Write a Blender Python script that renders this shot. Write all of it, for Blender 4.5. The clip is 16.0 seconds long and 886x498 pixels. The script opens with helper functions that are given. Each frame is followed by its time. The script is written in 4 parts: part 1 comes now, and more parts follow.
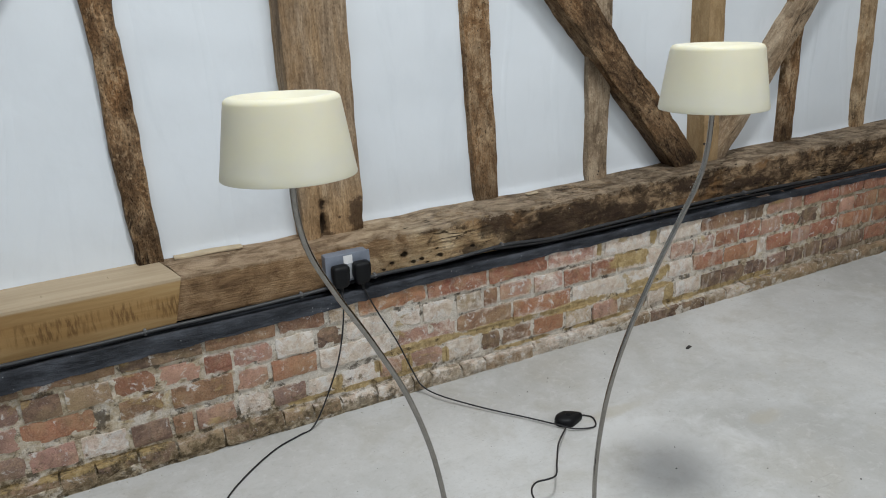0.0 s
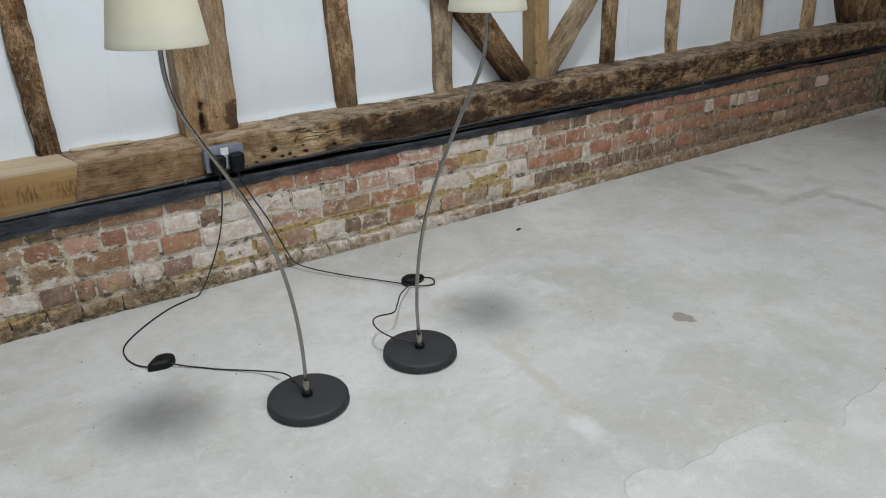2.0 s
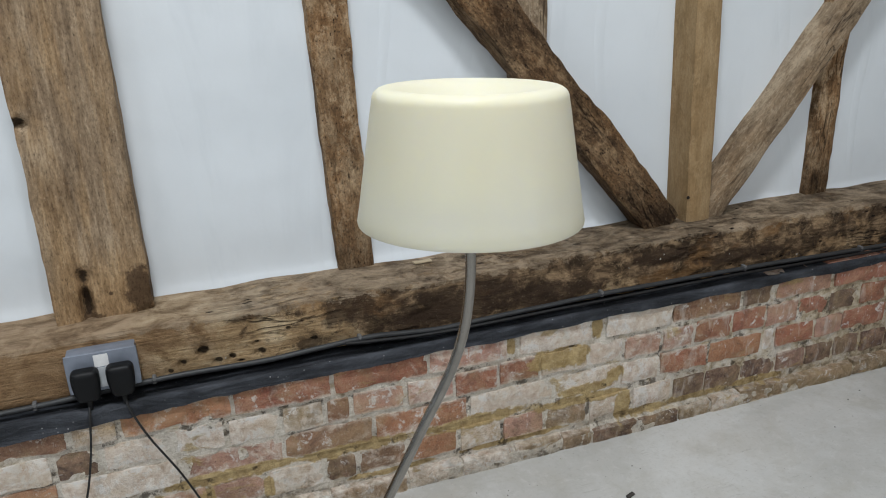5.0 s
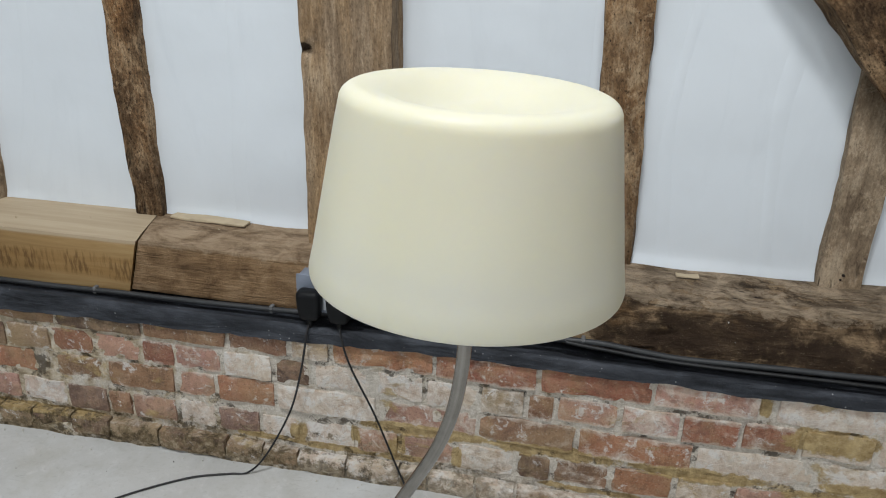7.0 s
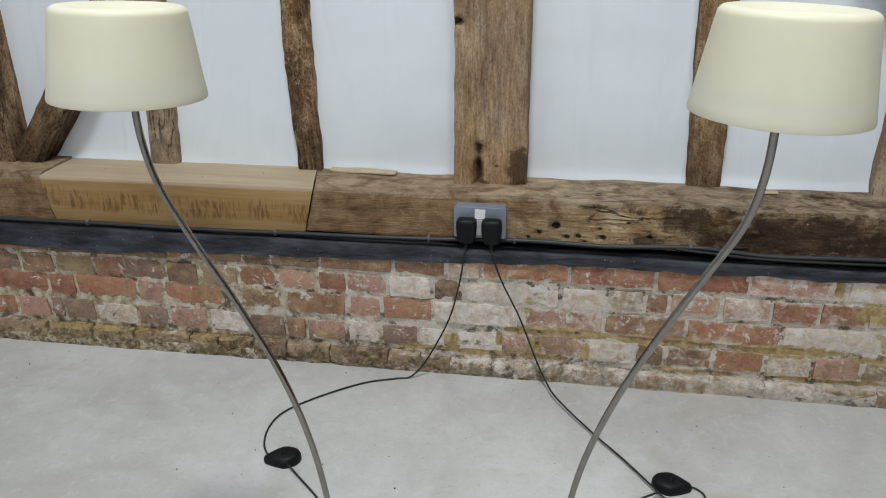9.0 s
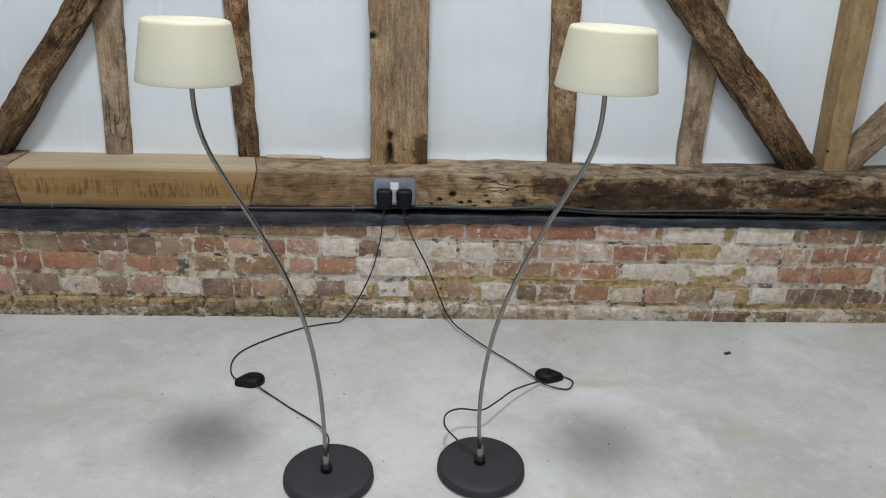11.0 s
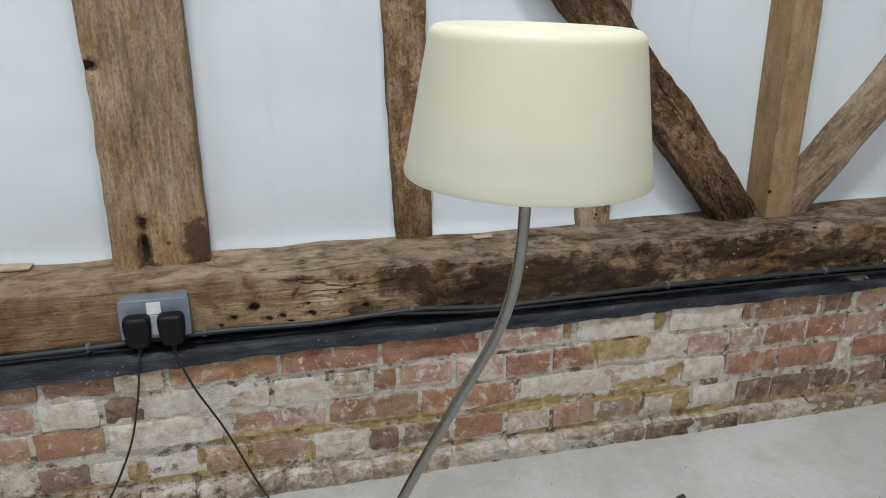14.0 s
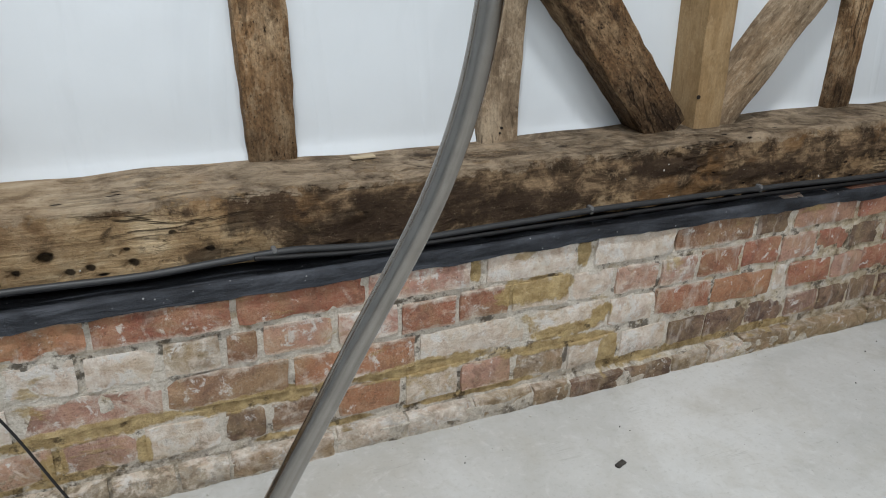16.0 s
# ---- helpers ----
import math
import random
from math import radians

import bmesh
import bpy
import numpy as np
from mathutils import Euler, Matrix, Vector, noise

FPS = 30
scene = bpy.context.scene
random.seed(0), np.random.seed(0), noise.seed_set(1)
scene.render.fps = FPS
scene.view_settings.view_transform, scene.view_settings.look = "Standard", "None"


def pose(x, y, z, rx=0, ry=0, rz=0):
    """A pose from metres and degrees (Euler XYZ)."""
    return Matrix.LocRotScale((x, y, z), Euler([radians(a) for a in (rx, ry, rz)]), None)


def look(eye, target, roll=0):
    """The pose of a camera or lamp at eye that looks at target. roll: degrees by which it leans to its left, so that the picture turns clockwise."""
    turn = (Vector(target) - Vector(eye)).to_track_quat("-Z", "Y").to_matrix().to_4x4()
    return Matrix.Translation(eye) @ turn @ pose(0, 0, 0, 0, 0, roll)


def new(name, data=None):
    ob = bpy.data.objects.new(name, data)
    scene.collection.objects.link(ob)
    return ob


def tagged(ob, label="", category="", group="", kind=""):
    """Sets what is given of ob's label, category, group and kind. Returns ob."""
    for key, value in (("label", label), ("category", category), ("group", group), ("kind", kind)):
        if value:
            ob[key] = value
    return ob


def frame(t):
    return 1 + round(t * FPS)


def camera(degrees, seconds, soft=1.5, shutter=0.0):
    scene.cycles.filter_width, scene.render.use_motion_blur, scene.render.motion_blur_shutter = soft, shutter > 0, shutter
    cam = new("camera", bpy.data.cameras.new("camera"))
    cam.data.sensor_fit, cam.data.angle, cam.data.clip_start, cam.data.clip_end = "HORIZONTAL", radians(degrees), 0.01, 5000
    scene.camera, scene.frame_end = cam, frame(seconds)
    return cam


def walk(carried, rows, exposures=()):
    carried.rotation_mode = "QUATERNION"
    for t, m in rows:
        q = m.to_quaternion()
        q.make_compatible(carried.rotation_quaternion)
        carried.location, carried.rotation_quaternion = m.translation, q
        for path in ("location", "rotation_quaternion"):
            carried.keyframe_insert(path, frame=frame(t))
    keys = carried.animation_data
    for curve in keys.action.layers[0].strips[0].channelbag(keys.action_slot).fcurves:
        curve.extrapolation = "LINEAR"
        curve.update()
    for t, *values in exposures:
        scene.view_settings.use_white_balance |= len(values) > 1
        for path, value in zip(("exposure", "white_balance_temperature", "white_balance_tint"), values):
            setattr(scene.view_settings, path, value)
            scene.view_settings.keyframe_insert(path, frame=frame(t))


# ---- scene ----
cam = camera(60.4, 16.0, soft=1.05)
PATH = [
    (0, (-0.687, -2.218, 1.411), (0.158, -0.538, 0.73), -2.4),
    (0.5, (-0.773, -2.394, 1.399), (0.193, -0.779, 0.723), -2.2),
    (1, (-0.786, -2.64, 1.391), (0.239, -1.071, 0.692), -1.9),
    (1.5, (-0.802, -2.808, 1.371), (0.232, -1.269, 0.621), -1.3),
    (2, (-0.817, -2.845, 1.366), (0.205, -1.324, 0.565), -1.0),
    (2.5, (-0.799, -2.803, 1.365), (0.209, -1.289, 0.533), -1.0),
    (3, (-0.721, -2.622, 1.375), (0.298, -1.096, 0.581), -0.7),
    (3.2, (-0.669, -2.524, 1.372), (0.364, -0.985, 0.62), -0.8),
    (5.3, (0.402, -1.603, 1.354), (0.837, 0.219, 0.656), -0.6),
    (5.5, (0.459, -1.55, 1.359), (0.714, 0.284, 0.61), 0.4),
    (6, (0.643, -1.53, 1.349), (0.51, 0.296, 0.554), 1.6),
    (6.5, (0.666, -1.533, 1.349), (0.431, 0.281, 0.549), 2.0),
    (7, (0.644, -1.531, 1.355), (0.321, 0.269, 0.554), 2.0),
    (7.5, (0.504, -1.635, 1.396), (-0.062, 0.133, 0.621), 0.7),
    (8, (0.344, -1.733, 1.401), (-0.311, 0.004, 0.666), 0.0),
    (8.5, (0.3, -1.846, 1.386), (-0.153, -0.055, 0.63), 0.1),
    (9, (0.284, -2.054, 1.365), (0.017, -0.252, 0.543), -0.2),
    (9.2, (0.263, -2.169, 1.358), (0.02, -0.392, 0.473), -0.5),
    (11.3, (0.124, -2.733, 1.434), (0.238, -0.864, 0.732), 2.0),
    (11.5, (0.12, -2.738, 1.435), (0.234, -0.847, 0.793), 1.9),
    (12, (0.122, -2.732, 1.438), (0.22, -0.82, 0.86), 0.7),
    (12.5, (0.127, -2.68, 1.434), (0.248, -0.777, 0.829), 0.2),
    (13, (0.197, -2.423, 1.393), (0.352, -0.537, 0.746), -0.6),
    (13.5, (0.278, -2.053, 1.376), (0.503, -0.189, 0.68), -0.9),
    (14, (0.322, -1.671, 1.307), (0.801, 0.131, 0.583), 1.0),
    (14.5, (0.411, -1.408, 1.187), (1.034, 0.359, 0.456), 1.9),
    (15, (0.4505, -1.307, 1.092), (1.219, 0.418, 0.43), 2.2),
    (15.5, (0.441, -1.3, 1.087), (1.276, 0.395, 0.425), 2.3),
    (16, (0.426, -1.299, 1.053), (1.205, 0.364, 0.261), 2.2),
]
walk(cam, [(t, look(eye, target, roll)) for t, eye, target, roll in PATH], [(0, 0.0), (13.5, 0.0), (14.3, 0.08), (15, 0.26), (16, 0.26)])

# ---- light ----
world = bpy.data.worlds.new("world")
world.use_nodes = True
scene.world = world
world.node_tree.nodes["Background"].inputs[0].default_value = (0.8, 0.9, 1.0, 1)
world.node_tree.nodes["Background"].inputs[1].default_value = 0.02
LAMP_AT = (0.05, -1.7, 4.8)
LAMP_WATTS = 147.0
scene.view_settings.exposure = 0.0


def area_lamp(name, at, size, watts, colour):
    data = bpy.data.lights.new(name, "AREA")
    data.shape, data.size, data.energy, data.color = "DISK", size, watts, colour
    ob = new(name, data)
    ob.location = at
    return ob


area_lamp("hall_light", LAMP_AT, 0.66, LAMP_WATTS, (0.95, 0.98, 1.0))
# three unseen fill lamps, added to brighten the wall from the front
for lamp_x, watts in ((-3.4, 36.0), (-0.2, 42.0), (1.9, 72.0)):
    area_lamp("hall_light", (lamp_x, -5.6, 4.2), 1.2, watts, (0.95, 0.98, 1.0)).rotation_euler = (radians(38), 0, 0)


# holes bored in the beam: x, z, radius, depth
HOLES = ((0.31, 0.492, 0.013, 0.014), (0.262, 0.47, 0.007, 0.012), (0.345, 0.458, 0.008, 0.012), (0.378, 0.462, 0.008, 0.01), (0.44, 0.488, 0.006, 0.012),
         (0.45, 0.463, 0.01, 0.014), (0.52, 0.512, 0.006, 0.01), (0.585, 0.47, 0.008, 0.01), (0.23, 0.452, 0.006, 0.01))


# ---- materials ----
class Nodes:
    """Short hand for node trees."""

    def __init__(self, name, rough=0.7, metal=0.0, spec=0.4):
        self.mat = bpy.data.materials.new(name)
        self.mat.use_nodes = True
        self.t = self.mat.node_tree
        self.b = self.t.nodes["Principled BSDF"]
        self.b.inputs["Roughness"].default_value = rough
        self.b.inputs["Metallic"].default_value = metal
        self.b.inputs["Specular IOR Level"].default_value = spec

    def put(self, sock, v):
        if hasattr(v, "is_output"):
            self.t.links.new(v, sock)
        elif isinstance(v, (tuple, list)):
            sock.default_value = (*v, 1) if len(v) == 3 and sock.type == "RGBA" else v
        else:
            sock.default_value = v

    def coords(self, scale=(1, 1, 1), world=False, shift=(0, 0, 0)):
        m = self.t.nodes.new("ShaderNodeMapping")
        m.inputs["Scale"].default_value = scale
        m.inputs["Location"].default_value = shift
        if world:
            src = self.t.nodes.new("ShaderNodeNewGeometry").outputs["Position"]
        else:
            src = self.t.nodes.new("ShaderNodeTexCoord").outputs["Object"]
        self.t.links.new(src, m.inputs["Vector"])
        return m.outputs[0]

    def add(self, a, b):
        n = self.t.nodes.new("ShaderNodeVectorMath")
        self.put(n.inputs[0], a), self.put(n.inputs[1], b)
        return n.outputs[0]

    def noise(self, vec, scale, detail=4.0, rough=0.55, dist=0.0):
        n = self.t.nodes.new("ShaderNodeTexNoise")
        self.put(n.inputs["Vector"], vec)
        n.inputs["Scale"].default_value, n.inputs["Detail"].default_value = scale, detail
        n.inputs["Roughness"].default_value, n.inputs["Distortion"].default_value = rough, dist
        return n.outputs["Fac"]

    def voro(self, vec, scale, feature="F1", rand=1.0):
        n = self.t.nodes.new("ShaderNodeTexVoronoi")
        n.feature = feature
        self.put(n.inputs["Vector"], vec)
        n.inputs["Scale"].default_value, n.inputs["Randomness"].default_value = scale, rand
        return n.outputs["Distance"]

    def wave(self, vec, scale, dist, detail=2.0, axis="X"):
        n = self.t.nodes.new("ShaderNodeTexWave")
        n.bands_direction = axis
        self.put(n.inputs["Vector"], vec)
        n.inputs["Scale"].default_value, n.inputs["Distortion"].default_value = scale, dist
        n.inputs["Detail"].default_value = detail
        return n.outputs["Fac"]

    def ramp(self, fac, *stops):
        n = self.t.nodes.new("ShaderNodeValToRGB")
        self.put(n.inputs[0], fac)
        e = n.color_ramp.elements
        while len(e) < len(stops):
            e.new(0.5)
        for el, (p, c) in zip(e, stops):
            el.position = p
            el.color = (*c, 1) if isinstance(c, tuple) else (c, c, c, 1)
        return n.outputs[0]

    def mix(self, fac, a, b, kind="MIX"):
        n = self.t.nodes.new("ShaderNodeMix")
        n.data_type, n.blend_type = "RGBA", kind
        self.put(n.inputs[0], fac), self.put(n.inputs[6], a), self.put(n.inputs[7], b)
        return n.outputs[2]

    def math(self, op, a, b=0.0, c=0.0):
        n = self.t.nodes.new("ShaderNodeMath")
        n.operation, n.use_clamp = op, False
        for i, v in enumerate((a, b, c)):
            self.put(n.inputs[i], v)
        return n.outputs[0]

    def info(self, what):
        return self.t.nodes.new("ShaderNodeObjectInfo").outputs[what]

    def axis(self, i, world=True):
        n = self.t.nodes.new("ShaderNodeSeparateXYZ")
        self.put(n.inputs[0], self.coords(world=world))
        return n.outputs[i]

    def bump(self, height, dist, strength=1.0, below=None):
        n = self.t.nodes.new("ShaderNodeBump")
        self.put(n.inputs["Height"], height)
        n.inputs["Distance"].default_value, n.inputs["Strength"].default_value = dist, strength
        if below is not None:
            self.put(n.inputs["Normal"], below)
        self.t.links.new(n.outputs[0], self.b.inputs["Normal"])
        return n.outputs[0]

    def colour(self, v):
        self.put(self.b.inputs["Base Color"], v)

    def rough(self, v):
        self.put(self.b.inputs["Roughness"], v)


def wood(name, deep, mid, pale, length_axis=2, dark=0.45, relief=0.004, worm=0.5, tint=0.35, cracks=1.0, foot=0.0, eaten=0.5):
    """Old oak: soft mottling drawn out along one local axis, warm and pale patches, cracks, worm holes."""
    n = Nodes(name, 0.8, spec=0.18)
    rnd = n.info("Random")
    sh = n.t.nodes.new("ShaderNodeCombineXYZ")
    for i, k in enumerate((3.0, 7.0, 11.0)):
        n.put(sh.inputs[i], n.math("MULTIPLY", rnd, k))

    def stretched(f):
        s = [1, 1, 1]
        s[length_axis] = f
        return n.add(n.coords(s), sh.outputs[0])

    long, semi, wide = stretched(0.14), stretched(0.42), stretched(0.6)
    grain = n.noise(long, 70, 8, 0.7, 0.4)
    soft = n.noise(semi, 16, 7, 0.66, 0.5)
    mott = n.noise(stretched(0.75), 40, 9, 0.76, 0.4)
    blot = n.noise(wide, 9, 6, 0.62, 0.6)
    fleck = n.noise(stretched(0.6), 110, 5, 0.74)
    tone = n.math("ADD", n.math("MULTIPLY", grain, 0.3), n.math("MULTIPLY", soft, 0.7))
    c = n.ramp(tone, (0.39, deep), (0.49, mid), (0.6, pale))
    c = n.mix(n.ramp(n.noise(wide, 5, 4), (0.46, 0.0), (0.62, tint)), c, (mid[0] * 1.35, mid[1] * 1.02, mid[2] * 0.62))
    c = n.mix(n.ramp(mott, (0.5, 0.0), (0.63, min(1, dark * 1.3))), c, tuple(v * 0.4 for v in mid))
    c = n.mix(n.ramp(mott, (0.4, 0.65), (0.47, 0.0)), c, pale)
    c = n.mix(n.ramp(blot, (0.5, 0.0), (0.63, dark * 1.4)), c, tuple(v * 0.5 for v in deep))
    if foot:
        low = n.math("ADD", n.axis(2), n.math("MULTIPLY_ADD", mott, 0.5, -0.25))
        c = n.mix(n.ramp(low, (0.6, foot), (0.78, 0.0)), c, tuple(v * 0.45 for v in deep))
    c = n.mix(n.ramp(fleck, (0.58, 0.0), (0.66, min(0.4, dark * 0.7))), c, pale)
    fibre = n.noise(stretched(0.035), 190, 5, 0.62, 0.3)
    c = n.mix(min(1.0, 0.12 + dark * 0.6), c, n.ramp(fibre, (0.34, (0.42, 0.4, 0.38)), (0.5, (0.95, 0.95, 0.95)), (0.66, (1.25, 1.22, 1.18))), "MULTIPLY")
    c = n.mix(n.ramp(fleck, (0.37, min(0.85, dark * 1.9)), (0.41, 0.0)), c, tuple(v * 0.3 for v in deep))
    crack = n.ramp(n.noise(long, 30, 4, 0.55, 0.6), (0.475, 0.0), (0.495, 1.0), (0.505, 1.0), (0.525, 0.0))
    crack = n.math("MULTIPLY", crack, n.ramp(n.noise(semi, 6, 2), (0.5, 0.0), (0.57, cracks)))
    c = n.mix(n.math("MULTIPLY", crack, 0.85), c, tuple(v * 0.25 for v in deep))
    holes = n.ramp(n.math("ADD", n.voro(stretched(0.5), 110), n.math("MULTIPLY_ADD", fleck, 1.2, -0.6)), (0.02, 1.0), (0.12, 0.0))
    holes = n.math("MULTIPLY", holes, n.ramp(n.noise(semi, 8, 2), (eaten, 0.0), (eaten + 0.08, worm)))
    c = n.mix(holes, c, (0.02, 0.013, 0.009))
    pits = n.noise(stretched(0.55), 210, 4, 0.72)
    c = n.mix(min(1.0, 0.1 + dark * 1.5), c, n.ramp(pits, (0.36, (0.28, 0.26, 0.24)), (0.46, (0.86, 0.85, 0.84)), (0.56, (1.08, 1.07, 1.06)), (0.66, (1.5, 1.47, 1.43))), "MULTIPLY")
    n.colour(c)
    h = n.math("ADD", n.math("MULTIPLY", n.math("ADD", grain, pits), 0.5), n.math("MULTIPLY", mott, 0.9))
    h = n.math("ADD", h, n.math("MULTIPLY", fleck, 0.3))
    h = n.math("SUBTRACT", h, n.math("MULTIPLY", crack, 0.7))
    h = n.math("SUBTRACT", h, n.math("MULTIPLY", holes, 0.8))
    n.bump(h, relief)
    return n.mat


OAK_OLD = wood("oak_old", (0.085, 0.048, 0.023), (0.24, 0.146, 0.076), (0.45, 0.325, 0.2), dark=0.5, foot=0.5, worm=0.8, relief=0.006)
OAK_DARK = wood("oak_dark", (0.05, 0.029, 0.016), (0.165, 0.1, 0.052), (0.35, 0.238, 0.138), dark=0.46, worm=0.9, relief=0.01, foot=0.6, tint=0.4)
OAK_WARM = wood("oak_warm", (0.1, 0.058, 0.029), (0.26, 0.161, 0.085), (0.46, 0.34, 0.215), dark=0.34, worm=0.95, relief=0.007, foot=0.5, tint=0.25, eaten=0.4)
OAK_GREY = wood("oak_grey", (0.15, 0.107, 0.07), (0.275, 0.206, 0.138), (0.42, 0.335, 0.238), dark=0.2, worm=0.4, relief=0.003, tint=0.2)
OAK_NEW = wood("oak_new", (0.215, 0.142, 0.072), (0.285, 0.193, 0.1), (0.35, 0.248, 0.138), dark=0.06, relief=0.0008, worm=0.0, tint=0.1, cracks=0.0)


OAK_TAN = wood("oak_tan", (0.17, 0.11, 0.06), (0.36, 0.25, 0.145), (0.52, 0.4, 0.26), dark=0.24, worm=0.5, relief=0.004, tint=0.3)


def spots(n, c, vec, places, colour, ragged=3.0, strength=0.9):
    """Stains and painted hole shade of given place and half size (x, z, rx, rz), with ragged rims, on local
    coordinates.
    """
    sep = n.t.nodes.new("ShaderNodeSeparateXYZ")
    n.put(sep.inputs[0], vec)
    rag = n.noise(vec, 38, 4, 0.65)
    for x, z, rx, rz in places:
        dx = n.math("MULTIPLY", n.math("SUBTRACT", sep.outputs[0], x), 1 / rx)
        dz = n.math("MULTIPLY", n.math("SUBTRACT", sep.outputs[2], z), 1 / rz)
        d = n.math("ADD", n.math("MULTIPLY", dx, dx), n.math("MULTIPLY", dz, dz))
        d = n.math("ADD", d, n.math("MULTIPLY_ADD", rag, ragged, -ragged / 2))
        c = n.mix(n.ramp(d, (0.45, strength), (1.1, 0.0)), c, colour)
    return c


def post_material():
    """The wide post: grey-brown, paler brown up its middle, stained at the foot, the slot's shade painted in."""
    n = Nodes("oak_post", 0.78, spec=0.2)
    long = n.coords((1, 1, 0.11))
    semi = n.coords((1, 1, 0.3))
    broad = n.noise(long, 11, 5, 0.65, 0.8)
    grain = n.math("ADD", n.math("MULTIPLY", n.noise(long, 100, 8, 0.7, 0.3), 0.5), n.math("MULTIPLY", n.noise(semi, 14, 8, 0.68, 0.2), 0.5))
    blot = n.noise(semi, 10, 8, 0.7)
    fleck = n.noise(semi, 200, 5, 0.75)
    grey = n.ramp(grain, (0.38, (0.11, 0.077, 0.049)), (0.5, (0.235, 0.17, 0.112)), (0.62, (0.38, 0.295, 0.205)))
    tan = n.ramp(grain, (0.38, (0.17, 0.1, 0.048)), (0.5, (0.315, 0.205, 0.108)), (0.62, (0.46, 0.325, 0.19)))
    c = n.mix(n.ramp(broad, (0.44, 0.1), (0.62, 0.9)), grey, tan)
    foot = n.math("ADD", n.axis(2, False), n.math("MULTIPLY", blot, 0.18))
    c = n.mix(n.ramp(n.math("MULTIPLY_ADD", foot, 1.0, 1.3), (0.27, 0.85), (0.36, 0.0)), c, tan)
    c = n.mix(n.ramp(blot, (0.55, 0.0), (0.66, 0.35)), c, (0.11, 0.072, 0.042))
    c = n.mix(n.ramp(fleck, (0.6, 0.0), (0.68, 0.5)), c, (0.48, 0.39, 0.28))
    c = n.mix(n.ramp(fleck, (0.33, 0.7), (0.41, 0.0)), c, (0.06, 0.04, 0.025))
    loc = n.coords()
    c = spots(n, c, loc, ((0.09, -1.155, 0.04, 0.085), (0.02, -1.14, 0.006, 0.006), (-0.03, -1.2, 0.03, 0.018)), (0.075, 0.045, 0.025))
    # shade inside the slot and the edge notch, painted near black
    c = spots(n, c, loc, ((-0.036, -1.16, 0.012, 0.045), (-0.034, -1.085, 0.014, 0.026), (-0.103, -0.714, 0.02, 0.012)), (0.025, 0.016, 0.01))
    pits = n.noise(n.coords((1, 1, 0.5)), 190, 4, 0.72)
    c = n.mix(0.5, c, n.ramp(pits, (0.36, (0.3, 0.28, 0.26)), (0.46, (0.88, 0.87, 0.86)), (0.56, (1.08, 1.07, 1.06)), (0.66, (1.45, 1.43, 1.4))), "MULTIPLY")
    n.colour(c)
    n.bump(n.math("ADD", n.math("MULTIPLY", grain, 0.6), n.math("ADD", broad, n.math("MULTIPLY", pits, 0.5))), 0.005)
    return n.mat


POST_OAK = post_material()


